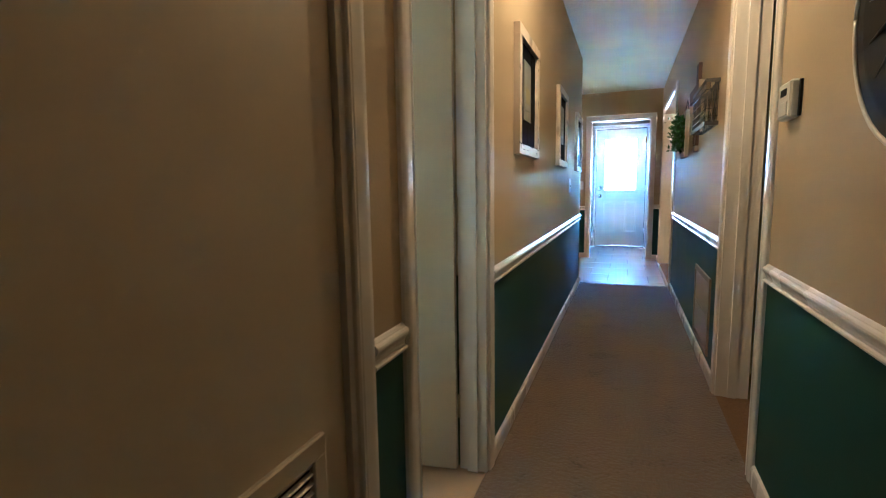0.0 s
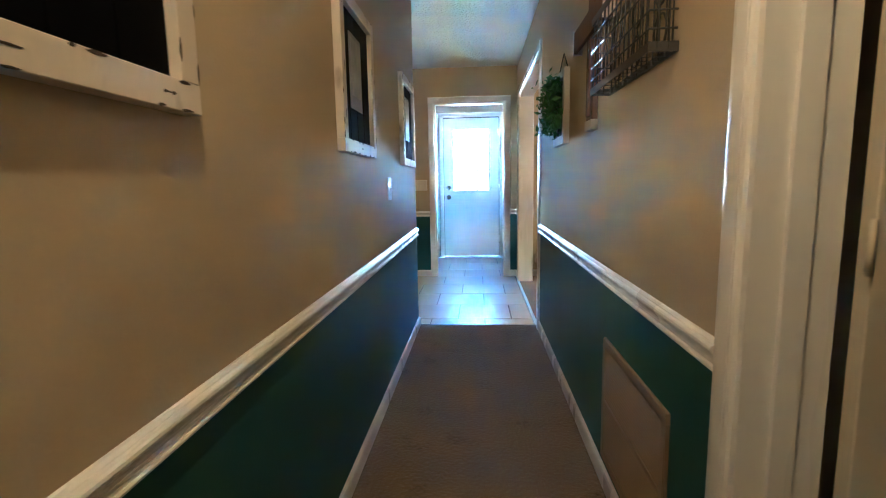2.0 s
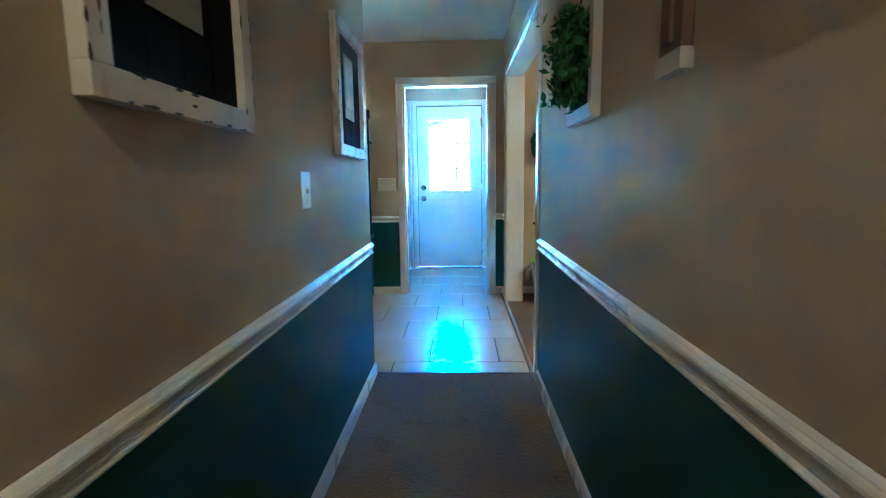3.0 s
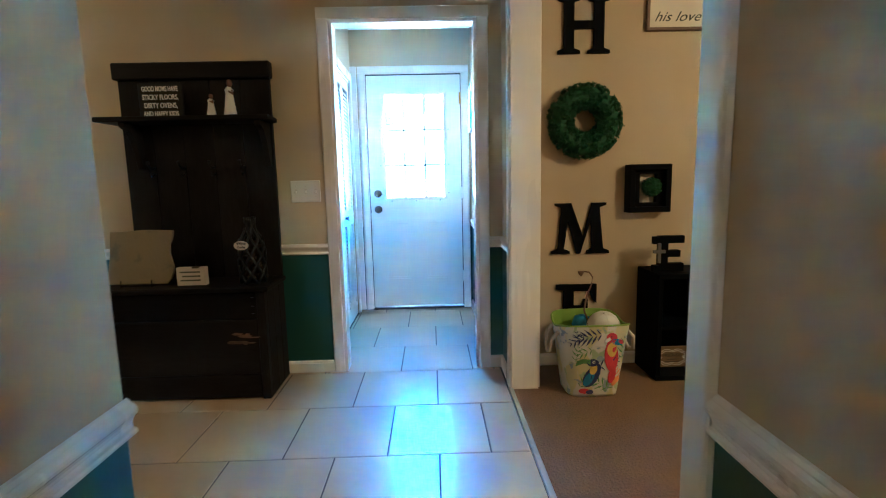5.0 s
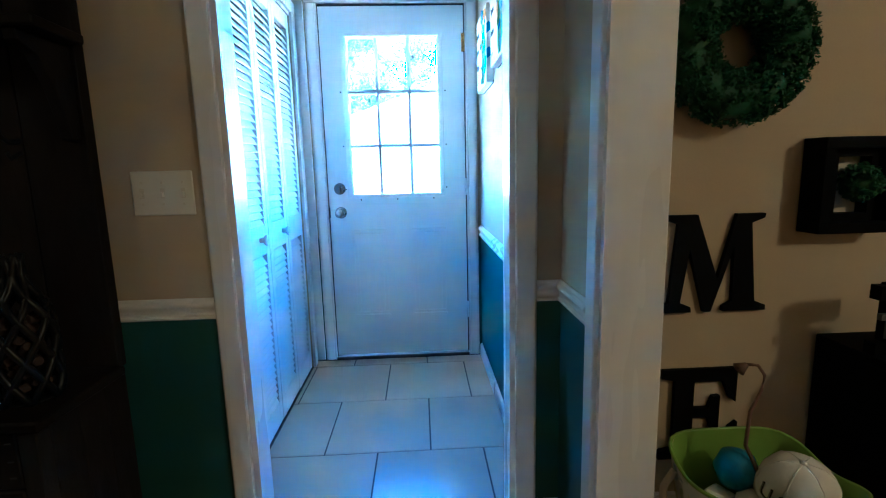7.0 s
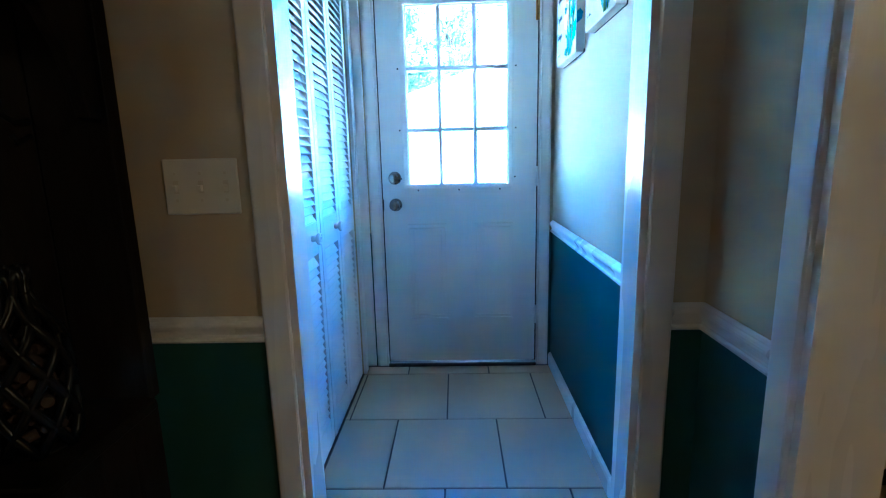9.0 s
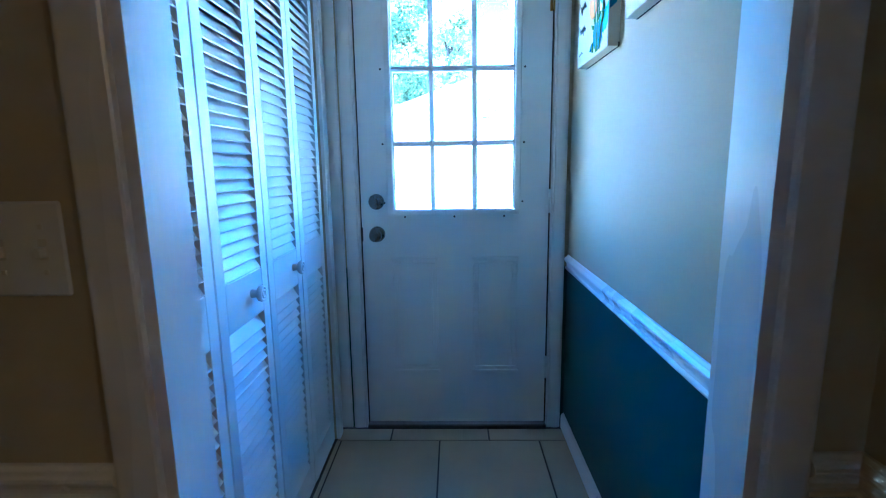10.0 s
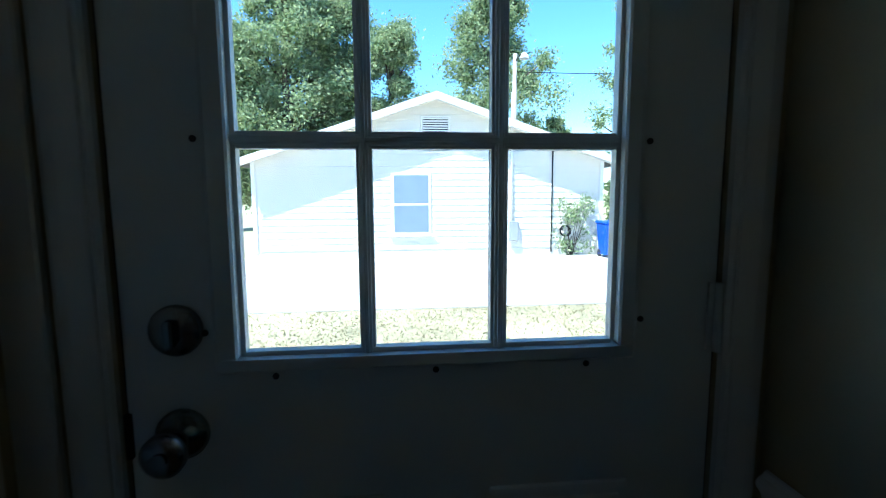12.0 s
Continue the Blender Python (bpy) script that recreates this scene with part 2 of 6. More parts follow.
RAIL = [(0, 0.008), (0.010, 0.008), (0.014, 0.011), (0.0145, 0.015), (0.012, 0.019), (0.007, 0.021), (0.006, 0.027), (0.008, 0.034), (0.012, 0.041), (0.0165, 0.046),
        (0.018, 0.051), (0.017, 0.056), (0.014, 0.060), (0.010, 0.063), (0.009, 0.0615), (0.008, 0.064), (0.004, 0.069), (0, 0.071)]
BASE = [(0, 0), (0.013, 0), (0.013, 0.055), (0.009, 0.066), (0, 0.072)]
CASE = [(0, 0), (0.011, 0), (0.015, 0.004), (0.015, 0.008), (0.011, 0.012), (0.014, 0.015), (0.017, 0.042), (0.0165, 0.049), (0.0155, 0.055), (0.013, 0.060), (0.009, 0.064), (0, 0.064)]
CASE_FLAT = [(0, 0), (0.013, 0), (0.016, 0.003), (0.016, 0.054), (0.0155, 0.058), (0.014, 0.061), (0.010, 0.064), (0, 0.064)]
RAIL_Z, WAINSCOT, CEIL_Z = 0.708, 0.755, 2.425
WEST, EAST = -0.445, 0.485


def wall(name, axis, lo, hi, spans, label, z1=CEIL_Z, upper=None, lower=None, holes=()):
    """A wall between lo and hi on its axis along the span, with openings (from, to, sill, head); green below the rail, tan above."""
    bm = bmesh.new()
    a, b = spans
    cuts = sorted({a, b, *[h[0] for h in holes], *[h[1] for h in holes]})
    for u, v in zip(cuts, cuts[1:]):
        bands = [(0.0, z1)]
        for h in holes:
            if h[0] <= u and v <= h[1]:
                bands = [(p, q) for p, q in ((0.0, h[2]), (h[3], z1)) if q - p > 0.001]
        for p, q in bands:
            for s, e, mi in ((p, min(q, WAINSCOT), 0), (max(p, WAINSCOT), q, 1)):
                if e - s > 0.001:
                    if axis == "x":
                        box(bm, lo, hi, u, v, s, e, mi)
                    else:
                        box(bm, u, v, lo, hi, s, e, mi)
    return structure(part(name, bm, [lower or GREEN, upper or TAN]), label, "wall")


def rail_and_base(a, b, out, rail=True, z=RAIL_Z):
    """Chair rail and baseboard along the foot of a wall from a to b (x, y)."""
    if rail:
        moulding("chair_rail", (*a, z), (*b, z), (*out, 0), (0, 0, 1), RAIL, "white moulded chair rail along the painted wall", "trim")
    moulding("baseboard", (*a, 0.001), (*b, 0.001), (*out, 0), (0, 0, 1), BASE, "white painted baseboard at the foot of the wall", "baseboard")


def casing(axis, face, out, lo, hi, head, label="white moulded door casing round the opening"):
    """Casing round an opening on one face of a wall: two legs and a head."""
    o = (out, 0, 0) if axis == "x" else (0, out, 0)
    def at(u, z):
        return (face, u, z) if axis == "x" else (u, face, z)
    def side(s):
        return (0, s, 0) if axis == "x" else (s, 0, 0)
    profile = CASE_FLAT if face == 7.70 or hi > 7 and axis == "x" else CASE
    moulding("trim", at(lo, 0.0), at(lo, head), o, side(-1), profile, label)
    moulding("trim", at(hi, 0.0), at(hi, head), o, side(1), profile, label)
    moulding("trim", at(lo - 0.064, head), at(hi + 0.064, head), o, (0, 0, 1), profile, label)


def jambs(axis, lo, hi, u0, u1, head, stop=True):
    """White boards lining an opening through a wall, with a door stop."""
    bm = bmesh.new()
    t = 0.018
    def b(p, q, r, s, z0, z1):
        box(bm, p, q, r, s, z0, z1) if axis == "x" else box(bm, r, s, p, q, z0, z1)
    b(lo - 0.003, hi + 0.003, u0, u0 + t, 0, head - t)
    b(lo - 0.003, hi + 0.003, u1 - t, u1, 0, head - t)
    b(lo - 0.003, hi + 0.003, u0, u1, head - t, head)
    if stop:
        mid = (lo + hi) / 2
        b(mid - 0.02, mid + 0.02, u0 + t, u0 + t + 0.011, 0, head - t)
        b(mid - 0.02, mid + 0.02, u1 - t - 0.011, u1 - t, 0, head - t)
    return structure(part("trim", bm, TRIM, None, "", 0.0), "white painted jamb lining the opening", "trim")


# ---- the house: walls, ceilings, floors ----
wall("wall_hall_west", "x", WEST - 0.12, WEST, (-1.6, 5.64), "hallway wall painted tan above and dark green below the rail", holes=((0.10, 0.865, 0, 2.03), (1.14, 1.79, 0, 2.03)))
wall("wall_hall_east", "x", EAST, EAST + 0.14, (-1.6, 7.70), "hallway wall painted tan above and green below, with a wide cased opening", holes=((2.085, 2.83, 0, 2.03), (5.60, 7.38, 0, 2.04)))
wall("wall_foyer_back", "y", 7.70, 7.80, (-3.3, EAST + 0.0), "foyer wall, tan over dark green, with a doorway", holes=((-0.48, 0.345, 0, 2.035), (-2.76, -1.99, 0, 2.03)))
wall("wall_living_back", "y", 7.70, 7.80, (EAST, 4.2), "plain tan living room wall", lower=TAN, holes=((2.43, 3.25, 0, 2.03),))
wall("wall_entry_west", "x", -0.72, -0.60, (7.80, 9.16), "entry passage wall with a closet opening", lower=TAN, holes=((7.815, 9.05, 0, 1.985),))
wall("wall_entry_east", "x", 0.425, 0.545, (7.80, 9.16), "entry passage wall, tan over green")
wall("wall_front", "y", 9.16, 9.30, (-3.42, 4.32), "front wall of the house round the entry door", holes=((-0.475, 0.345, 0, 2.06),))
wall("wall_dining_south", "y", 5.52, 5.64, (-3.3, WEST - 0.12), "dining room wall, tan over green")
wall("wall_west", "x", -3.42, -3.3, (-1.72, 9.16), "outer wall of the house", upper=TAN, lower=TAN, holes=((3.1, 3.5, 1.5, 1.95),))
wall("wall_east", "x", 4.2, 4.32, (-1.72, 9.16), "outer wall of the house", lower=TAN, holes=((7.86, 8.5, 0.95, 2.0),))
wall("wall_south", "y", -1.72, -1.6, (-3.3, 4.2), "end wall behind the hallway")
wall("wall_bath_south", "y", 0.93, 1.03, (-3.3, WEST - 0.12), "pale bathroom side wall", upper=SAGE, lower=SAGE)
wall("wall_bath_north", "y", 3.7, 3.8, (-3.3, WEST - 0.12), "pale bathroom side wall", upper=SAGE, lower=SAGE)
# unseen stub added to block bathroom light from the door gap
wall("wall_bath_blocker", "y", 1.90, 1.98, (-1.15, WEST - 0.12), "unseen wall stub added to darken the gap behind the open door", upper=SAGE, lower=SAGE)
wall("wall_bedroom_north", "y", 3.2, 3.3, (EAST + 0.14, 4.2), "bedroom wall", lower=TAN)
wall("wall_bedroom_south", "y", 0.9, 1.0, (EAST + 0.14, 4.2), "bedroom wall", lower=TAN)
wall("wall_study_side", "x", 2.0, 2.1, (7.80, 9.16), "side wall of the room beyond the living room", lower=TAN)
wall("wall_closet", "x", -1.35, -1.25, (7.80, 9.16), "back of the coat closet", lower=TAN)
wall("wall_boiler_closet", "x", -1.25, -1.15, (-0.2, 0.93), "back of the heater closet", lower=TAN)
structure(boxpart("ceiling", (-3.42, 4.32, -1.72, 9.30, CEIL_Z, 2.5), CEIL), "white stippled ceiling", "ceiling")
# flat slab added out of view to stop sun and sky leaking in
structure(boxpart("roof", (-4.0, 4.9, -2.3, 9.75, 2.52, 2.70), surface("grey roof shingle", (0.08, 0.08, 0.08), 0.9)), "unseen flat roof slab, added to keep sun and sky out", "roof")

for (a, b, out) in (((WEST, 0.929), (WEST, 1.076), (1, 0)), ((WEST, 1.854), (WEST, 5.648), (1, 0)), ((WEST, -1.6), (WEST, 0.036), (1, 0)),
                    ((EAST, -1.6), (EAST, 2.021), (-1, 0)), ((EAST, 2.894), (EAST, 5.536), (-1, 0)), ((EAST, 7.444), (EAST, 7.70), (-1, 0)),
                    ((-1.926, 7.70), (-0.544, 7.70), (0, -1)), ((0.409, 7.70), (EAST, 7.70), (0, -1)), ((-3.3, 7.70), (-2.824, 7.70), (0, -1)),
                    ((0.425, 7.80), (0.425, 9.145), (-1, 0)), ((-3.3, 5.64), (WEST, 5.64), (0, 1)), ((-3.3, 5.64), (-3.3, 7.70), (1, 0)),
                    ((-1.6 + 1.155, -1.6), (EAST, -1.6), (0, 1))):
    rail_and_base(a, b, out, z=0.738 if a[0] == 0.425 else 0.715 if a[1] == 7.70 and a[0] < 0 else 0.733 if 7.70 in (a[1], b[1]) else 0.735 if a[0] == EAST else RAIL_Z)
for (a, b, out) in (((EAST + 0.14, 7.70), (2.366, 7.70), (0, -1)), ((3.314, 7.70), (4.2, 7.70), (0, -1)), ((4.2, 3.3), (4.2, 7.7), (-1, 0)),
                    ((EAST + 0.14, 3.3), (4.2, 3.3), (0, 1)), ((2.1, 9.16), (4.2, 9.16), (0, -1))):
    rail_and_base(a, b, out, rail=False)
moulding("chair_rail", (2.1, 9.16, RAIL_Z), (4.2, 9.16, RAIL_Z), (0, -1, 0), (0, 0, 1), RAIL, "white moulded chair rail along the painted wall")

for spec in (("x", WEST, 1, 0.10, 0.865, 2.03), ("x", WEST, 1, 1.14, 1.79, 2.03), ("x", WEST - 0.12, -1, 1.14, 1.79, 2.03), ("x", EAST, -1, 2.085, 2.83, 2.03),
             ("x", EAST, -1, 5.60, 7.38, 2.04), ("x", EAST + 0.14, 1, 5.60, 7.38, 2.04), ("y", 7.70, -1, -0.48, 0.345, 2.035), ("y", 7.70, -1, -2.76, -1.99, 2.03),
             ("y", 7.70, -1, 2.43, 3.25, 2.03), ("y", 9.16, -1, -0.475, 0.345, 2.06), ("x", -0.60, 1, 7.82, 9.05, 1.985)):
    casing(*spec)
for spec in (("x", WEST - 0.12, WEST, 0.10, 0.865, 2.03), ("x", WEST - 0.100, WEST, 1.14, 1.79, 2.03), ("x", EAST, EAST + 0.14, 2.085, 2.83, 2.03)):
    jambs(*spec)
for spec in (("x", EAST, EAST + 0.14, 5.60, 7.38, 2.04), ("y", 7.70, 7.80, -0.48, 0.345, 2.035), ("y", 7.70, 7.80, -2.76, -1.99, 2.03), ("y", 7.70, 7.80, 2.43, 3.25, 2.03)):
    jambs(*spec, stop=False)

# floors
structure(boxpart("foundation", (-3.42, 4.32, -1.72, 9.30, -0.6, -0.03), GROUT), "concrete foundation under the house", "foundation")
structure(boxpart("floor_hall", (WEST, EAST, -1.6, 5.66, -0.03, 0.0), HALLCARPET), "worn brown cut-pile carpet in the hallway", "carpet")
structure(boxpart("floor_living", (0.487, 4.2, 3.3, 7.70, -0.03, 0.0), CARPET), "brown carpet in the living room", "carpet")
structure(boxpart("floor_bedroom", (EAST, 4.2, -1.6, 3.3, -0.03, -0.002), CARPET), "brown carpet in the bedroom", "carpet")
structure(boxpart("floor_bath", (-3.3, WEST - 0.003, -1.6, 3.7, -0.03, -0.004), surface("tan vinyl", (0.42, 0.30, 0.18), 0.4)), "tan vinyl bathroom floor", "floor")
structure(boxpart("floor_study", (2.1, 4.2, 7.70, 9.16, -0.03, 0.0), CARPET), "brown carpet beyond the doorway", "carpet")
floor = structure(boxpart("floor_foyer", (-3.3, 0.472, 5.66, 9.16, -0.03, -0.003), GROUT), "beige square floor tiles in dark grout, laid half over", "tile floor")
structure(boxpart("threshold", (0.466, 0.492, 5.66, 7.38, -0.01, 0.006), surface("aluminium strip", (0.55, 0.52, 0.46), 0.35, metal=0.8), bevel=0.003), "metal strip between tile and carpet", "threshold")
structure(boxpart("threshold", (WEST, EAST, 5.652, 5.672, -0.01, 0.005), surface("carpet edge strip", (0.20, 0.18, 0.16), 0.4, metal=0.6), bevel=0.003), "metal strip at the edge of the carpet", "threshold")

# ---- doors ----
# entry door
DX0, DX1, DY = -0.469, 0.338, 9.163
entry = structure(thing("door_1", (0, DY, 0.02), "", ""), "white panelled entry door with a nine-pane window", "door")
bm = bmesh.new()
LX0, LX1, LZ0, LZ1 = -0.352, 0.214, 0.987, 1.908
for b in ((DX0, LX0, 0.022, 2.048), (LX1, DX1, 0.022, 2.048), (LX0, LX1, 0.022, LZ0), (LX0, LX1, LZ1, 2.048)):
    box(bm, b[0], b[1], DY, DY + 0.044, b[2], b[3])
leaf = part("leaf", bm, DOORW, entry)
for px0, px1 in ((-0.345, -0.138), (0.010, 0.214)):
    bm = bmesh.new()
    for c, d, up in ((0.788, 0.800, 0.006), (0.770, 0.778, 0.004), (0.288, 0.296, 0.004), (0.266, 0.278, 0.006)):
        box(bm, px0 + 0.01 * (up < 0.005), px1 - 0.01 * (up < 0.005), DY - up, DY + 0.001, c, d)
    for a in (px0 + 0.004, px0 + 0.026, px1 - 0.012, px1 - 0.034):
        box(bm, a, a + 0.008, DY - 0.0018, DY + 0.001, 0.300, 0.766)
    part("raised_panel", bm, DOORW, entry, "embossed lower door panel", 0.002)
bm = bmesh.new()
w = 0.028
for a, b, c, d in ((LX0, LX1, LZ0, LZ0 + 0.018), (LX0, LX1, LZ1 - 0.02, LZ1), (LX0, LX0 + w, LZ0 + 0.018, LZ1 - 0.02), (LX1 - w + 0.004, LX1, LZ0 + 0.018, LZ1 - 0.02)):
    box(bm, a, b, DY - 0.012, DY + 0.027, c, d)
frame_1 = part("window_frame", bm, DOORW, entry, "white moulded window frame in the door", 0.003)
bm = bmesh.new()
for a, b in ((-0.168, -0.147), (0.011, 0.034)):
    box(bm, a, b, DY + 0.006, DY + 0.026, LZ0 + 0.018, LZ1 - 0.02)
    box(bm, a + 0.004, b - 0.004, DY + 0.001, DY + 0.006, LZ0 + 0.018, LZ1 - 0.02)
    box(bm, a + 0.008, b - 0.008, DY - 0.003, DY + 0.001, LZ0 + 0.018, LZ1 - 0.02)
for a, b in ((1.277, 1.299), (1.579, 1.601)):
    box(bm, LX0 + w, LX1 - w, DY + 0.0065, DY + 0.0265, a, b)
    box(bm, LX0 + w, LX1 - w, DY + 0.0015, DY + 0.0065, a + 0.004, b - 0.004)
    box(bm, LX0 + w, LX1 - w, DY - 0.0025, DY + 0.0015, a + 0.008, b - 0.008)
part("muntin", bm, DOORW, frame_1, "white glazing bars", 0.001)
bm = bmesh.new()
for a, b, c, d in ((LX0 + w, LX1 - w, LZ0 + 0.018, LZ0 + 0.024), (LX0 + w, LX1 - w, LZ1 - 0.026, LZ1 - 0.02), (LX0 + w, LX0 + w + 0.006, LZ0 + 0.024, LZ1 - 0.026), (LX1 - w - 0.002, LX1 - w + 0.004, LZ0 + 0.024, LZ1 - 0.026)):
    box(bm, a, b, DY + 0.004, DY + 0.0195, c, d)
part("glazing_bead", bm, DOORW, frame_1, "thin white bead holding the glass")
for a, b in ((-0.324, -0.168), (-0.147, 0.011), (0.034, 0.190)):
    for c, d in ((1.005, 1.277), (1.299, 1.579), (1.601, 1.888)):
        p = boxpart("pane", (a, b, DY + 0.02, DY + 0.024, c, d), GLASS, entry)
        p.visible_shadow = False
for sx, sz in ((-0.367, 1.288), (0.229, 1.288), (-0.367, 1.04), (0.226, 1.04), (-0.367, 1.59), (0.229, 1.59), (-0.28, 0.978), (-0.066, 0.978), (0.148, 0.978)):
    bm = bmesh.new()
    lathe(bm, [(0.0045, 0), (0.0045, 0.002)], pose(sx, DY, sz, 90), 8)
    part("screw_hole", bm, RUBBER, entry)


def turned(name, at, profile, material, parent, label="", axis=(90, 0, 0), n=24):
    bm = bmesh.new()
    lathe(bm, profile, pose(*at, *axis), n)
    return part(name, bm, material, parent, label)


knob = turned("door_handle", (-0.402, DY, 0.905), [(0.034, 0), (0.034, 0.006), (0.026, 0.012), (0.013, 0.016), (0.012, 0.034), (0.020, 0.040), (0.027, 0.052), (0.027, 0.062), (0.020, 0.068), (0.006, 0.069)], CHROME, entry, "round brushed nickel door knob")
turned("key_button", (-0.402, DY - 0.069, 0.905), [(0.009, 0), (0.009, 0.004)], CHROME, knob)
bolt = turned("deadbolt", (-0.402, DY, 1.045), [(0.034, 0), (0.034, 0.005), (0.030, 0.011), (0.004, 0.012)], CHROME, entry, "round brushed nickel deadbolt")
boxpart("thumb_turn", (-0.408, -0.396, DY - 0.030, DY - 0.012, 1.027, 1.063), CHROME, bolt, "", 0.003)
boxpart("latch_plate", (DX0 - 0.004, DX0 + 0.004, DY - 0.006, DY + 0.01, 0.875, 0.935), RUBBER, entry)
for hz in (0.29, 1.04, 1.85):
    bm = bmesh.new()
    tube(bm, [(0.339, DY - 0.008, hz - 0.05), (0.339, DY - 0.008, hz + 0.05)], 0.006, 8)
    box(bm, 0.326, 0.339, DY - 0.004, DY, hz - 0.05, hz + 0.05)
    part("hinge", bm, DOORW if hz != 1.85 else BRASS, entry, "painted butt hinge" if hz != 1.85 else "brass butt hinge")
bm = bmesh.new()
for a, b, c, d in ((-0.475, -0.466, 0.0, 2.06), (0.336, 0.345, 0.0, 2.06), (-0.466, 0.336, 2.050, 2.06)):
    box(bm, a, b, DY + 0.008, DY + 0.1, c, d)
structure(part("trim", bm, RUBBER), "dark weather seal round the entry door", "trim")
structure(boxpart("threshold", (-0.475, 0.345, 9.135, 9.32, -0.01, 0.018), surface("dark metal sill", (0.05, 0.045, 0.04), 0.4, metal=0.7), bevel=0.004), "dark metal door sill", "threshold")

# heater closet door with a return grille
closet = structure(thing("door_2", (WEST, 0.48, 0), "", ""), "cream flush closet door with a louvred return grille", "door")
boxpart("leaf", (WEST - 0.045, WEST - 0.008, 0.121, 0.844, 0.01, 2.01), CREAM, closet, "", 0.002)
gy0, gy1, gz0, gz1 = 0.20, 0.763, 0.14, 0.674
bm = bmesh.new()
for a, b, c, d in ((gy0, gy1, gz1 - 0.035, gz1), (gy0, gy1, gz0, gz0 + 0.035), (gy0, gy0 + 0.035, gz0 + 0.035, gz1 - 0.035), (gy1 - 0.035, gy1, gz0 + 0.035, gz1 - 0.035)):
    box(bm, WEST - 0.008, WEST + 0.004, a, b, c, d)
grille = part("grille_frame", bm, CREAM, closet, "cream metal grille frame", 0.003)
# black sheet put in for the shade behind the grille slats
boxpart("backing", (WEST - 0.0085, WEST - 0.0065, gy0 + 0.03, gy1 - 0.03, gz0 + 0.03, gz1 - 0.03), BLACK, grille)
bm = bmesh.new()
prism(bm, [(WEST - 0.006, 0.0), (WEST + 0.001, -0.004), (WEST + 0.002, -0.002), (WEST - 0.005, 0.002)], "y", gy0 + 0.035, gy1 - 0.035)
slat = mesh_of("slat", bm, CREAM)
for i in range(28):
    ob = part("slat", slat, None, grille)
    ob.location.z = gz0 + 0.052 + i * 0.0164
for hz in (0.3, 1.7):
    bm = bmesh.new()
    tube(bm, [(WEST + 0.002, 0.853, hz - 0.04), (WEST + 0.002, 0.853, hz + 0.04)], 0.006, 8)
    part("hinge", bm, CREAM, closet, "painted hinge")


def open_leaf(name, hinge, angle, width, side, label, material, knob_material, knob_h=0.93):
    """A flush door leaf that stands open, turned about its hinge (x, y)."""
    d = structure(thing(name, (*hinge, 0), "", ""), label, "door")
    m = pose(hinge[0], hinge[1], 0, 0, 0, angle)
    bm = bmesh.new()
    box(bm, 0.004, width, -0.0175, 0.0175, 0.012, 2.005)
    bm.transform(m)
    part("leaf", bm, material, d, "", 0.002)
    for s in (-1, 1):
        bm = bmesh.new()
        lathe(bm, [(0.031, 0), (0.031, 0.004), (0.014, 0.010), (0.011, 0.030), (0.022, 0.040), (0.026, 0.052), (0.024, 0.062), (0.010, 0.066)], m @ pose(width - 0.062, s * 0.0175, knob_h, -90 * s), 20)
        part("door_handle", bm, knob_material, d, "round brass door knob")
    for hz in (0.25, 1.0, 1.8):
        bm = bmesh.new()
        tube(bm, [m @ Vector((-0.002, side * 0.020, hz - 0.045)), m @ Vector((-0.002, side * 0.020, hz + 0.045))], 0.006, 8)
        part("hinge", bm, material, d, "painted butt hinge")
    return d


open_leaf("door_3", (WEST - 0.104, 1.755), 188, 0.605, -1, "cream flush bathroom door standing open", CREAM, BRASS)
open_leaf("door_4", (EAST + 0.156, 2.786), -3, 0.715, -1, "cream flush bedroom door standing open", CREAM, BRASS)

# closed white door beside the bench
door5 = structure(thing("door_5", (-2.37, 7.72, 0), "", ""), "white flush door, closed", "door")
boxpart("leaf", (-2.74, -2.01, 7.715, 7.75, 0.012, 2.01), DOORW, door5, "", 0.002)
turned("door_handle", (-2.07, 7.715, 0.92), [(0.031, 0), (0.031, 0.004), (0.012, 0.010), (0.011, 0.030), (0.022, 0.040), (0.026, 0.052), (0.024, 0.062), (0.010, 0.066)], BRASS, door5, "antique brass door knob")

# louvred bifold doors
bifold = structure(thing("door_6", (-0.6, 8.42, 0), "", ""), "white louvred bifold closet doors, closed", "door")
PW = 0.3
bm = bmesh.new()
for a, b, c, d in ((0.0, 0.042, 0.006, 1.965), (PW - 0.042, PW, 0.006, 1.965), (0.042, PW - 0.042, 0.006, 0.115), (0.042, PW - 0.042, 0.80, 0.925), (0.042, PW - 0.042, 1.885, 1.965)):
    box(bm, -0.014, 0.014, a, b, c, d)
panel_me = mesh_of("bifold_panel", bm, DOORW, 0.003)
bm = bmesh.new()
prism(bm, [(-0.0125, 0.0185), (-0.0085, 0.0205), (0.009, -0.0100), (0.0125, -0.0135), (0.0115, -0.016), (0.008, -0.0145)], "y", 0.040, PW - 0.040)
slat_me = mesh_of("slat", bm, DOORW)
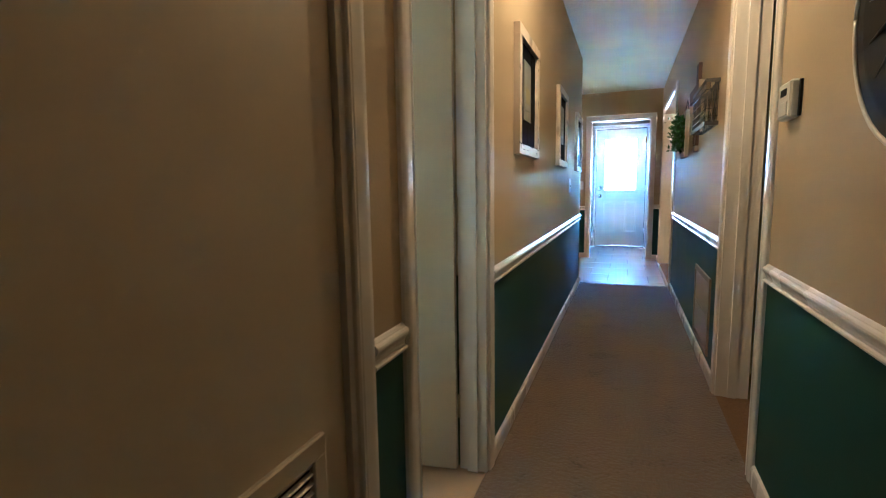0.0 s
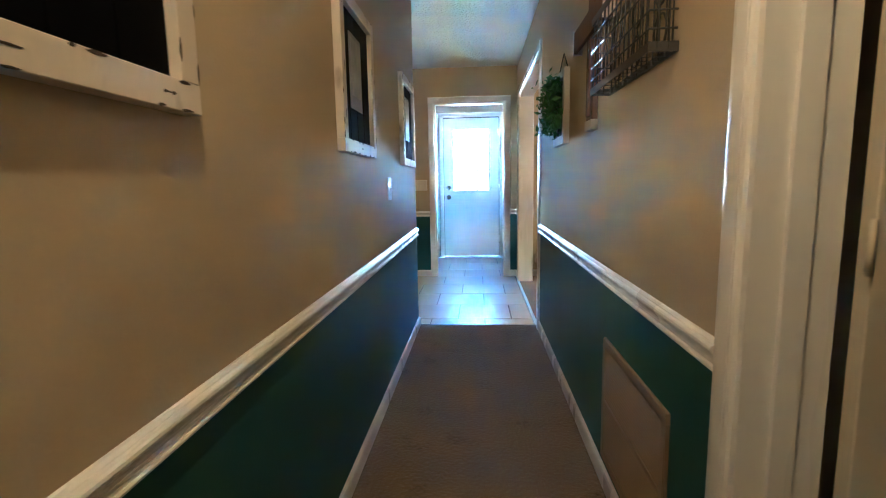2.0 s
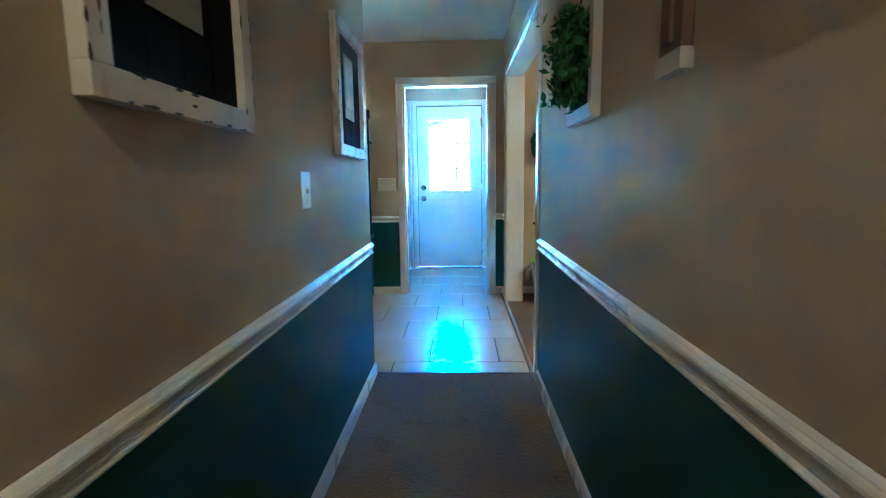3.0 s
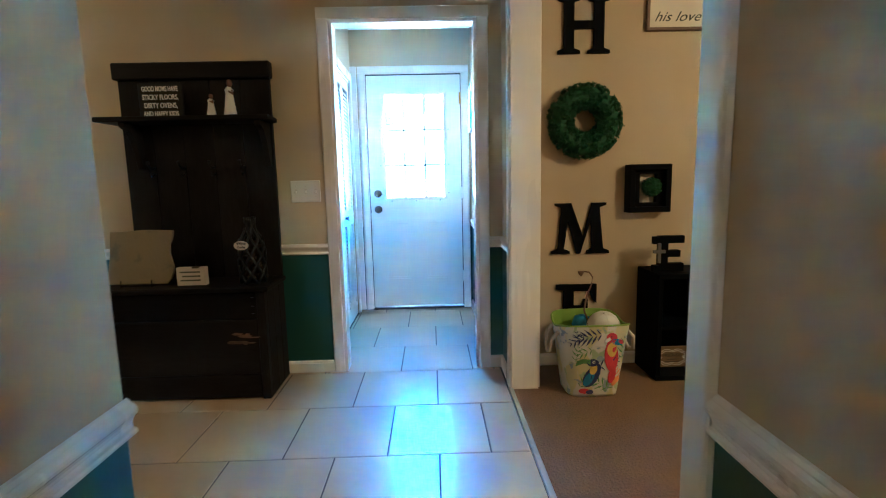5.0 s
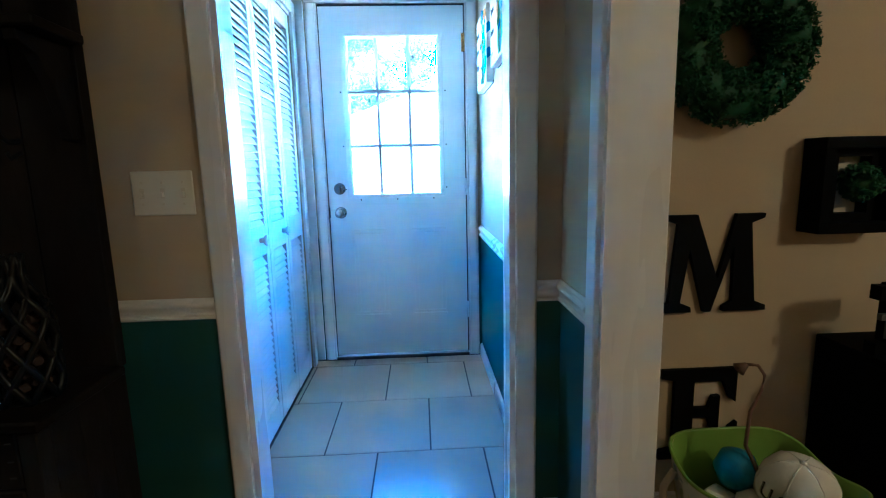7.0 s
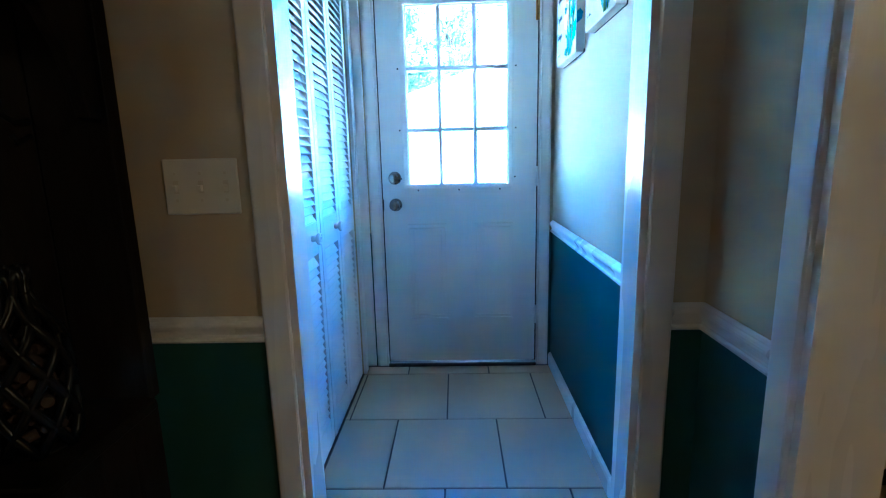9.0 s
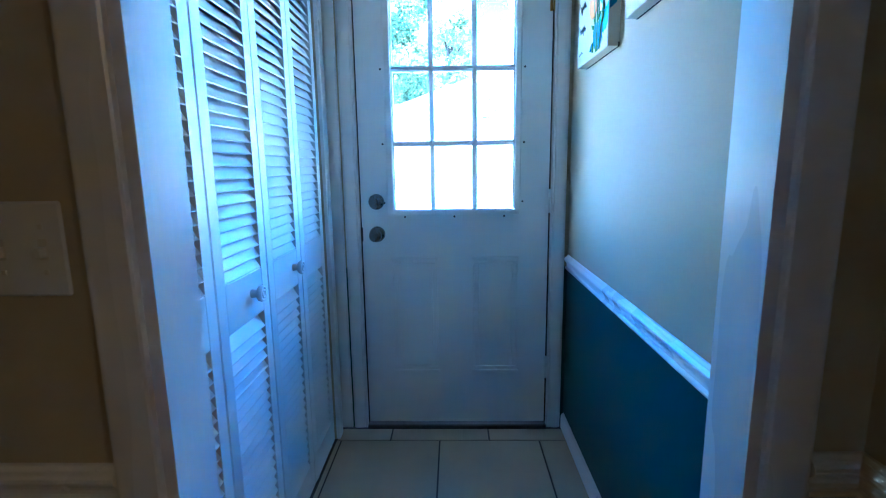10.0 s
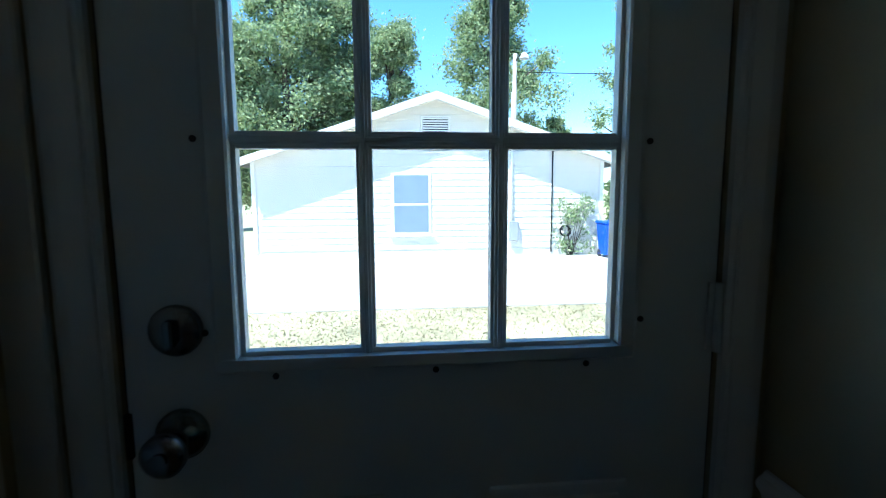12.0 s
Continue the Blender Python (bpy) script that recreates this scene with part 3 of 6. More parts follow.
for k in range(4):
    y0 = 7.824 + k * 0.303
    p = part("bifold_panel", panel_me, None, bifold)
    p.location = (-0.618, y0, 0)
    heights = [0.130 + 0.0305 * i for i in range(22)] + [0.940 + 0.0305 * i for i in range(31)]
    for z in heights:
        s = new("slat", slat_me)
        s.parent = p
        s.location = (0, 0, z)
    if k in (1, 2):
        turned("knob", (-0.604, y0 + (0.185 if k == 1 else 0.215), 0.868), [(0.012, 0), (0.010, 0.014), (0.020, 0.020), (0.0225, 0.027), (0.0205, 0.033), (0.0165, 0.034), (0.0155, 0.030), (0.0125, 0.030), (0.0115, 0.035), (0.0075, 0.035), (0.0065, 0.031), (0.001, 0.032)], DOORW, p, "white turned knob", (90, 0, 90))
structure(boxpart("trim", (-0.60, -0.547, 9.144, 9.16, 0.0, 2.124), TRIM, bevel=0.003), "white filler board beside the door casing", "trim")
structure(boxpart("trim", (-0.65, -0.60, 7.85, 9.05, 1.968, 1.985), TRIM), "white head track over the bifold doors", "trim")


# ---- outside ----
GZ = -0.55
GRASS = surface("dry lawn", (0.46, 0.41, 0.25), 0.9, 0.5, 0.8, 60, 1.0, 0.03, spec=0.1)
CONCRETE = surface("pale concrete", (0.46, 0.44, 0.40), 0.85, 0.12, 0.6, 40, 0.3, 0.004)
SIDING = surface("white lap siding", (0.68, 0.64, 0.56), 0.55, 0.05, 1.5, 60, 0.1, 0.001, each=0.02)
SOFFIT = surface("white house trim", (0.72, 0.70, 0.66), 0.5, 0.05)
SHINGLE = surface("grey shingles", (0.10, 0.095, 0.09), 0.9, 0.3, 3, 60, 0.6, 0.01)
FOLIAGE, fnt, fb = node_mat("tree leaves")
fi, fr = fnt.nodes.new("ShaderNodeNewGeometry"), fnt.nodes.new("ShaderNodeValToRGB")
fr.color_ramp.elements[0].color, fr.color_ramp.elements[1].color = (0.18, 0.25, 0.12, 1), (0.42, 0.48, 0.26, 1)
fnt.links.new(fi.outputs["Random Per Island"], fr.inputs[0])
fnt.links.new(fr.outputs[0], fb.inputs["Base Color"])
fb.inputs["Roughness"].default_value, fb.inputs["Specular IOR Level"].default_value = 0.6, 0.3
ft, fm = fnt.nodes.new("ShaderNodeBsdfTranslucent"), fnt.nodes.new("ShaderNodeMixShader")
fnt.links.new(fr.outputs[0], ft.inputs["Color"])
fm.inputs[0].default_value = 0.45
fnt.links.new(fb.outputs[0], fm.inputs[1])
fnt.links.new(ft.outputs[0], fm.inputs[2])
fnt.links.new(fm.outputs[0], fnt.nodes["Material Output"].inputs["Surface"])
BARK = surface("tree bark", (0.10, 0.075, 0.055), 0.9, 0.4, 3, 30, 0.8, 0.02)
ground = new("ground", bpy.data.meshes.new("ground"))
ground.data.from_pydata([(-700, 9.3, GZ), (700, 9.3, GZ), (700, 900, GZ), (-700, 900, GZ), (-700, -500, GZ), (700, -500, GZ)], [], [(0, 1, 2, 3), (4, 5, 1, 0)])
ground.data.materials.append(GRASS)
structure(ground, "dry sunlit lawn stretching away from the house", "ground")
structure(boxpart("road", (-60, 60, 15.7, 21.45, GZ - 0.1, GZ + 0.02), CONCRETE), "pale concrete drive in full sun", "driveway")
structure(boxpart("porch", (-1.2, 1.2, 9.31, 10.6, GZ - 0.1, -0.08), CONCRETE, bevel=0.01), "concrete step outside the entry door", "porch")


def blades(name, n, x0, x1, y0, y1, h, material, label):
    """Short grass as many thin blades."""
    rng = np.random.default_rng(4)
    p = np.column_stack([rng.uniform(x0, x1, n), rng.uniform(y0, y1, n), np.full(n, GZ)])
    a = rng.uniform(0, 6.3, n)
    side = np.column_stack([np.cos(a), np.sin(a), 0 * a]) * 0.012
    tip = p + np.column_stack([rng.normal(0, 0.03, n), rng.normal(0, 0.03, n), h * rng.uniform(0.4, 1.3, n)])
    v = np.stack([p - side, p + side, tip], 1).reshape(-1, 3)
    me = bpy.data.meshes.new(name)
    me.from_pydata(v.tolist(), [], np.arange(3 * n).reshape(-1, 3).tolist())
    me.materials.append(material)
    return tagged(new(name, me), label, "grass", kind="stuff")


blades("grass", 26000, -5, 6, 11.0, 15.75, 0.032, GRASS, "dry yellow-green lawn grass in sunlight")

HY, PX, PZ, SL = 21.5, 0.99, 3.66, 0.342
house = thing("neighbour_house", (PX, HY, GZ), "white-sided single-storey gable house in full sunlight", "house")
W0, W1 = -3.75, 5.62


def rake(x):
    return PZ - SL * abs(x - PX)


bm = bmesh.new()
prism(bm, [(W0, GZ), (W1, GZ), (W1, rake(W1)), (PX, PZ), (W0, rake(W0))], "y", HY, HY + 9)
wall_n = part("wall", bm, SIDING, house)
z = GZ + 0.25
while z < PZ - 0.1:
    half = min((PZ - z - 0.17) / SL, 20)
    x0, x1 = max(W0 + 0.1, PX - half), min(W1 - 0.1, PX + half)
    bm = bmesh.new()
    y = HY
    pts = [(x0, y - 0.022, z), (x1, y - 0.022, z), (x1, y - 0.004, z + 0.168), (x0, y - 0.004, z + 0.168)]
    f = [bm.verts.new(p) for p in pts] + [bm.verts.new((p[0], y, p[2])) for p in pts]
    for q in ((0, 1, 2, 3), (4, 5, 1, 0), (5, 6, 2, 1), (6, 7, 3, 2), (7, 4, 0, 3)):
        bm.faces.new([f[i] for i in q])
    if x1 - x0 > 0.2:
        part("siding_board", bm, SIDING, wall_n)
    else:
        bm.free()
    z += 0.17
for x in (W0, W1):
    boxpart("corner_board", (x - 0.05, x + 0.05, HY - 0.03, HY + 0.05, GZ + 0.2, rake(x) - 0.02), SOFFIT, house)
for s in (-1, 1):
    bm = bmesh.new()
    e = 5.15
    prism(bm, [(PX, PZ + 0.02), (PX + s * e, PZ + 0.02 - SL * e), (PX + s * e, PZ + 0.13 - SL * e), (PX, PZ + 0.13)], "y", HY - 0.45, HY + 9.5)
    roof_n = part("roof", bm, SHINGLE, house, "grey shingled gable roof")
    bm = bmesh.new()
    prism(bm, [(PX, PZ - 0.06), (PX + s * e, PZ - 0.06 - SL * e), (PX + s * e, PZ + 0.12 - SL * e), (PX, PZ + 0.12)], "y", HY - 0.48, HY - 0.45)
    part("fascia", bm, SOFFIT, roof_n, "white fascia board")
    bm = bmesh.new()
    prism(bm, [(PX, PZ - 0.01), (PX + s * e, PZ - 0.01 - SL * e), (PX + s * e, PZ + 0.018 - SL * e), (PX, PZ + 0.018)], "y", HY - 0.45, HY + 0.0)
    part("soffit", bm, SOFFIT, roof_n, "white soffit")
gv = boxpart("gable_vent", (0.60, 1.38, HY - 0.05, HY, 2.27, 3.22), SOFFIT, house, "white louvred gable vent", 0.01)
for i in range(14):
    boxpart("slat", (0.66, 1.32, HY - 0.062, HY - 0.03, 2.33 + i * 0.062, 2.365 + i * 0.062), SOFFIT, gv)
boxpart("vent_shadow", (0.655, 1.325, HY - 0.053, HY - 0.049, 2.32, 3.18), BLACK, gv)
win = boxpart("window", (-0.20, 0.86, HY - 0.05, HY, 0.10, 1.74), SOFFIT, house, "white sash window with pale blinds", 0.01)
BLIND = surface("pale blue-grey blind behind glass", (0.20, 0.25, 0.34), 0.25, 0.15, 2, 40, 0.0)
for a, b in ((0.16, 0.88), (0.94, 1.68)):
    boxpart("pane", (-0.13, 0.79, HY - 0.056, HY - 0.048, a, b), BLIND, win)
boxpart("sill", (-0.26, 0.92, HY - 0.10, HY, 0.04, 0.10), SOFFIT, win, "", 0.01)
bm = bmesh.new()
tube(bm, [(3.06, HY - 0.06, rake(3.06) + 0.9), (3.06, HY - 0.06, 0.35)], 0.03, 8)
part("conduit", bm, SOFFIT, house, "white electric conduit")
boxpart("meter_box", (2.98, 3.24, HY - 0.14, HY, -0.1, 0.42), surface("grey meter box", (0.3, 0.31, 0.32), 0.5), house, "grey electric meter box", 0.01)
bm = bmesh.new()
tube(bm, [(4.2, HY - 0.04, 2.45), (4.2, HY - 0.04, GZ + 0.1)], 0.018, 6)
part("downpipe", bm, BLACK, house, "dark cable down the wall")

bm = bmesh.new()
tube(bm, [(4.55 + 0.14 * math.cos(a * 0.5), HY - 0.10 - 0.004 * a, 0.15 + 0.14 * math.sin(a * 0.5)) for a in range(40)], 0.014, 6)
tagged(part("garden_hose", bm, BLACK), "dark garden hose coiled on the white siding", "hose")


def leaf_cloud(name, centres, spread, n, size, material, seed, flat=0.9):
    """Many small leaves strewn round clump centres, with gaps between the clumps."""
    rng = np.random.default_rng(seed)
    c = np.array(centres)
    k = rng.integers(0, len(c), n)
    p = c[k, :3] + rng.normal(0, 1, (n, 3)) * c[k, 3:4] * spread
    a, b = rng.normal(0, 1, (n, 3)), rng.normal(0, 1, (n, 3))
    a /= np.linalg.norm(a, axis=1)[:, None]
    b = np.cross(a, b)
    b /= np.linalg.norm(b, axis=1)[:, None]
    s = size * rng.uniform(0.5, 1.4, (n, 1))
    v = np.stack([p - a * s, p - b * s * 0.5, p + a * s, p + b * s * 0.5], 1).reshape(-1, 3)
    me = bpy.data.meshes.new(name)
    me.from_pydata(v.tolist(), [], np.arange(4 * n).reshape(-1, 4).tolist())
    me.materials.append(material)
    return me


def tree(x, y, top, width, seed, n, label, bottom=1.5, leaf=0.085, density=40):
    rng = np.random.default_rng(seed)
    t = thing("tree", (x, y, GZ), label, "tree", "trees behind the neighbouring house")
    bm = bmesh.new()
    tube(bm, [(x, y, GZ), (x + 0.05, y, (top + GZ) * 0.35), (x - 0.05, y, top * 0.6), (x, y, top * 0.9)], [0.28, 0.2, 0.12, 0.03], 10)
    clumps = []
    for i in range(density):
        f = rng.uniform(0, 1)
        z = bottom + (top - bottom) * f
        r = width * (0.35 + 0.65 * math.sin(math.pi * min(1, 0.15 + 0.85 * f) ** 0.8)) * rng.uniform(0.25, 1.0)
        a = rng.uniform(0, 6.28)
        clumps.append((x + r * math.cos(a), y + r * math.sin(a) * 0.7, z, rng.uniform(0.5, 1.1) * width * 0.22))
        if i % 4 == 0:
            tube(bm, [(x, y, z * 0.75), (x + 0.5 * r * math.cos(a), y + 0.35 * r * math.sin(a), z * 0.9), clumps[-1][:3]], [0.09, 0.05, 0.015], 6)
    part("trunk", bm, BARK, t)
    me = leaf_cloud("crown", clumps, 0.6, n, leaf, FOLIAGE, seed + 50)
    part("crown", me, None, t, "crown of many small sunlit leaves")


tree(-5.2, 33, 12.5, 3.1, 1, 60000, "tall leafy green tree behind the gable house", bottom=1.5, density=110)
tree(-7.6, 32, 8.4, 2.6, 2, 40000, "lower bushy green tree beside a taller one", bottom=1.0, density=80)
tree(-2.6, 35, 11.0, 3.2, 3, 62000, "tall green tree behind the gable house roof", bottom=1.5, density=80)
tree(-0.2, 34, 9.6, 2.5, 4, 44000, "narrow green tree behind the roof ridge", bottom=1.5, density=50)
tree(5.1, 33, 11.4, 3.2, 5, 46000, "tall green tree with light showing through its crown", bottom=1.5, density=80)
tree(9.0, 36, 5.2, 1.7, 6, 14000, "low rounded far green tree", bottom=1.0)
tree(12.2, 33, 11.5, 2.2, 7, 5000, "thin-leaved tree with a sparse crown", bottom=3.0, density=26)
tree(9.5, 27, 2.6, 1.5, 8, 9000, "green shrub beside the house corner", bottom=0.0, leaf=0.08)
bm = bmesh.new()
rng = np.random.default_rng(9)
vine_at = [(4.35 + rng.uniform(0, 0.9), HY - 0.15, GZ + 0.1 + rng.uniform(0, 1.5), 0.16) for i in range(26)]
for c in vine_at[:12]:
    tube(bm, [(4.75 + rng.uniform(-0.1, 0.1), HY - 0.08, GZ), (c[0] * 0.5 + 2.37, HY - 0.08, 0.0), c[:3]], [0.012, 0.009, 0.004], 5)
vine = thing("climbing_vine", (4.75, HY - 0.1, GZ), "thin green climbing vine on the white siding", "vine")
part("stems", bm, BARK, vine)
part("leaves", leaf_cloud("leaves", vine_at, 0.7, 900, 0.05, FOLIAGE, 11), None, vine)

bin_ = thing("wheelie_bin", (5.63, HY - 0.6, GZ), "blue plastic wheeled rubbish bin beside the house", "bin")
BINBLUE = surface("blue bin plastic", (0.01, 0.07, 0.42), 0.45, 0.1)
bm = bmesh.new()
v = [bm.verts.new((5.63 + sx * w, HY - 0.6 + sy * w, zz)) for zz, w in ((GZ + 0.1, 0.2), (GZ + 0.92, 0.27)) for sx, sy in ((-1, -1), (1, -1), (1, 1), (-1, 1))]
for q in ((0, 1, 2, 3), (4, 5, 6, 7), (0, 1, 5, 4), (1, 2, 6, 5), (2, 3, 7, 6), (3, 0, 4, 7)):
    bm.faces.new([v[i] for i in q])
part("body", bm, BINBLUE, bin_, "", 0.02)
boxpart("lid", (5.34, 5.92, HY - 0.89, HY - 0.30, GZ + 0.92, GZ + 0.99), BINBLUE, bin_, "", 0.02)
for sx in (5.44, 5.82):
    turned("wheel", (sx, HY - 0.42, GZ + 0.11), [(0.11, -0.02), (0.11, 0.02)], RUBBER, bin_, "", (0, 90, 0))

pole = thing("utility_pole", (4.5, 27, GZ), "utility pole with a white street lamp and an overhead wire", "pole")
bm = bmesh.new()
tube(bm, [(4.5, 27, GZ), (4.5, 27, 6.4)], [0.10, 0.08], 10)
part("post", bm, surface("pale pole wood", (0.38, 0.35, 0.30), 0.8), pole)
bm = bmesh.new()
tube(bm, [(4.5, 27, 6.1), (4.62, 26.7, 6.3), (4.7, 26.4, 6.25)], 0.03, 6)
part("arm", bm, STEEL, pole)
turned("lamp_head", (4.7, 26.4, 6.05), [(0.16, 0), (0.18, 0.05), (0.09, 0.2), (0.03, 0.24)], SOFFIT, pole, "white lamp head", (0, 0, 0))
bm = bmesh.new()
tube(bm, [(4.5 + i * 2.2, 27 + i * 0.15, 5.75 + 0.35 * (i / 5) ** 2 * 1.2) for i in range(7)], 0.015, 5)
part("wire", bm, BLACK, pole)


# ---- hallway things ----
CHIP = surface("bare dark wood under paint", (0.035, 0.022, 0.014), 0.8, 0.3)


def chips(parent, x, y0, y1, z0, z1, w):
    """Chipped spots along the edges of a painted frame."""
    r = random.Random(int(y0 * 100))
    for i in range(34):
        ln, th = r.uniform(0.004, 0.020), r.uniform(0.0012, 0.0036)
        if i % 2:
            cy, cz, dy, dz = r.uniform(y0 + 0.03, y1 - 0.03), r.choice((z0 + th, z0 + th, z0 + w - th, z0 + w - th, z0 + w * 0.5, z1 - th)), ln, th
        else:
            cy, cz, dy, dz = r.choice((y0 + th, y0 + w * 0.6, y1 - th, y1 - w + th)), r.uniform(z0 + 0.03, z1 - 0.03), th, ln
        bm = bmesh.new()
        prism(bm, [(cy - dy, cz - dz * 0.2), (cy - dy * 0.3, cz - dz), (cy + dy * 0.7, cz - dz * 0.6), (cy + dy, cz + dz * 0.3), (cy + dy * 0.1, cz + dz), (cy - dy * 0.6, cz + dz * 0.7)], "x", x - 0.002, x + 0.0004)
        part("chip", bm, CHIP, parent)


def picture_frame(y0, y1, label):
    z0, z1, w, x = 1.226, 1.778, 0.046, WEST
    t = thing("picture_frame", (x, (y0 + y1) / 2, z0), label, "picture frame", "framed pictures along the hallway")
    for a, b, c, d in ((y0, y1, z0, z0 + w), (y0, y1, z1 - w, z1), (y0, y0 + w, z0 + w, z1 - w), (y1 - w, y1, z0 + w, z1 - w)):
        boxpart("frame_rail", (x + 0.001, x + 0.030, a, b, c, d), DISTRESS, t, "", 0.0012)
    chips(t, x + 0.0302, y0, y1, z0, z1, w)
    n = 4
    for i in range(n):
        s = (y1 - y0 - 2 * w) / n
        boxpart("backing_board", (x + 0.002, x + 0.012, y0 + w + i * s + 0.001, y0 + w + (i + 1) * s - 0.001, z0 + w, z1 - w), BLACKWOOD, t, "", 0.001)
    m = (y0 + y1) / 2 - 0.015
    p = boxpart("photograph", (x + 0.013, x + 0.016, m - 0.085, m + 0.085, 1.392, 1.66), surface("grey photo border", (0.26, 0.26, 0.24), 0.5, 0.2, 10) if y0 < 3 else bpy.data.materials["grey photo border"], t, "pale bordered photograph")
    boxpart("print", (x + 0.0162, x + 0.0172, m - 0.07, m + 0.07, 1.44, 1.645), PHOTO, p, "faded grey print")
    if y0 < 3:
        boxpart("print", (x + 0.0165, x + 0.0178, m - 0.04, m + 0.055, 1.47, 1.54), surface("yellowed print", (0.36, 0.33, 0.15), 0.4, 0.3, 20), p)


picture_frame(2.235, 2.745, "distressed white wooden frame with black boards and a photograph")
picture_frame(3.60, 4.105, "distressed white wooden frame with black boards and a photograph")
picture_frame(4.925, 5.45, "distressed white wooden frame with black boards and a photograph")


def switch_plate(axis, face, out, u0, u1, z0, z1, gangs, label):
    """A wall plate with toggle switches."""
    def b(d0, d1, p, q, r, s):
        lo, hi = sorted((face + out * d0, face + out * d1))
        return (lo, hi, p, q, r, s) if axis == "x" else (p, q, lo, hi, r, s)
    um, zm = (u0 + u1) / 2, (z0 + z1) / 2
    t = thing("light_switch", (face, um, z0) if axis == "x" else (um, face, z0), label, "light switch")
    boxpart("plate", b(0.0, 0.006, u0, u1, z0, z1), IVORY, t, "", 0.003)
    for g in range(gangs):
        c = u0 + (u1 - u0) * (g + 0.5) / gangs if gangs > 1 else um
        boxpart("slot", b(0.006, 0.0065, c - 0.006, c + 0.006, zm - 0.014, zm + 0.014), PAPER, t)
        boxpart("toggle", b(0.004, 0.017, c - 0.0045, c + 0.0045, zm - 0.010, zm + 0.004), IVORY, t, "", 0.001)
        for s in (-1, 1):
            boxpart("screw", b(0.006, 0.0072, c - 0.003, c + 0.003, zm + s * 0.03 - 0.003, zm + s * 0.03 + 0.003), PAPER, t)
    return t


switch_plate("x", WEST, 1, 4.485, 4.575, 1.028, 1.148, 1, "ivory single light switch on the tan hallway wall")
switch_plate("y", 7.70, -1, -0.742, -0.571, 1.031, 1.156, 3, "ivory triple light switch plate beside the doorway")

# return air grille low on the wall
vent = thing("wall_vent", (EAST, 3.39, 0.1), "beige metal return-air vent set in the green wall", "vent")
bm = bmesh.new()
vy0, vy1, vz0, vz1 = 3.10, 3.68, 0.105, 0.556
for a, b, c, d in ((vy0, vy1, vz0, vz0 + 0.028), (vy0, vy1, vz1 - 0.028, vz1), (vy0, vy0 + 0.028, vz0 + 0.028, vz1 - 0.028), (vy1 - 0.028, vy1, vz0 + 0.028, vz1 - 0.028)):
    box(bm, EAST - 0.012, EAST, a, b, c, d)
part("frame", bm, VENTP, vent, "", 0.003)
boxpart("backing", (EAST - 0.003, EAST - 0.001, vy0 + 0.02, vy1 - 0.02, vz0 + 0.02, vz1 - 0.02), surface("shadowed brown duct", (0.045, 0.028, 0.014), 0.8, 0.2), vent)
boxpart("mid_bar", (EAST - 0.010, EAST - 0.003, vy0 + 0.028, vy1 - 0.028, 0.325, 0.337), VENTP, vent)
bm = bmesh.new()
prism(bm, [(EAST - 0.003, 0.0), (EAST - 0.009, -0.007), (EAST - 0.009, -0.0085), (EAST - 0.003, -0.0015)], "y", vy0 + 0.028, vy1 - 0.028)
vs = mesh_of("slat", bm, VENTP)
for i in range(34):
    ob = part("slat", vs, None, vent)
    ob.location.z = vz0 + 0.042 + i * 0.0114

thermo = thing("thermostat", (EAST, 1.87, 1.265), "white plastic thermostat with a small dark display", "thermostat")
boxpart("body", (0.457, EAST, 1.812, 1.927, 1.266, 1.376), IVORY, thermo, "", 0.006)
boxpart("backplate", (0.478, EAST - 0.0005, 1.800, 1.935, 1.270, 1.372), BLACK, thermo)
boxpart("display", (0.4555, 0.458, 1.845, 1.90, 1.335, 1.356), BLACK, thermo, "dark display")
boxpart("cover", (0.4545, 0.458, 1.83, 1.912, 1.276, 1.318), IVORY, thermo, "", 0.002)

# round black wall ornament
decor = thing("wall_plaque", (EAST, 1.15, 1.42), "round black wall ornament with a pale rim", "wall art")
bm = bmesh.new()
lathe(bm, [(0.285, 0.0), (0.29, 0.012), (0.24, 0.018), (0.05, 0.010), (0.005, 0.010)], pose(EAST, 1.15, 1.42, 0, -90, 0), 48)
part("dish", bm, BLACK, decor)
bm = bmesh.new()
ring = [(EAST - 0.012, 1.15 + 0.293 * math.cos(a * math.pi / 24), 1.42 + 0.293 * math.sin(a * math.pi / 24)) for a in range(49)]
tube(bm, ring, 0.006, 6)
part("rim", bm, IVORY, decor, "pale rim")
for i in range(16):
    a = i * math.pi / 8
    bm = bmesh.new()
    tube(bm, [(EAST - 0.019, 1.15 + r * math.cos(a + 0.3 * r), 1.42 + r * math.sin(a + 0.3 * r)) for r in (0.09, 0.15, 0.22)], [0.002, 0.004, 0.001], 5)
    part("spoke", bm, STEEL, decor)
turned("boss", (EAST - 0.008, 1.15, 1.42), [(0.05, 0), (0.04, 0.012), (0.005, 0.016)], BRASS, decor, "small brass boss", (0, -90, 0))

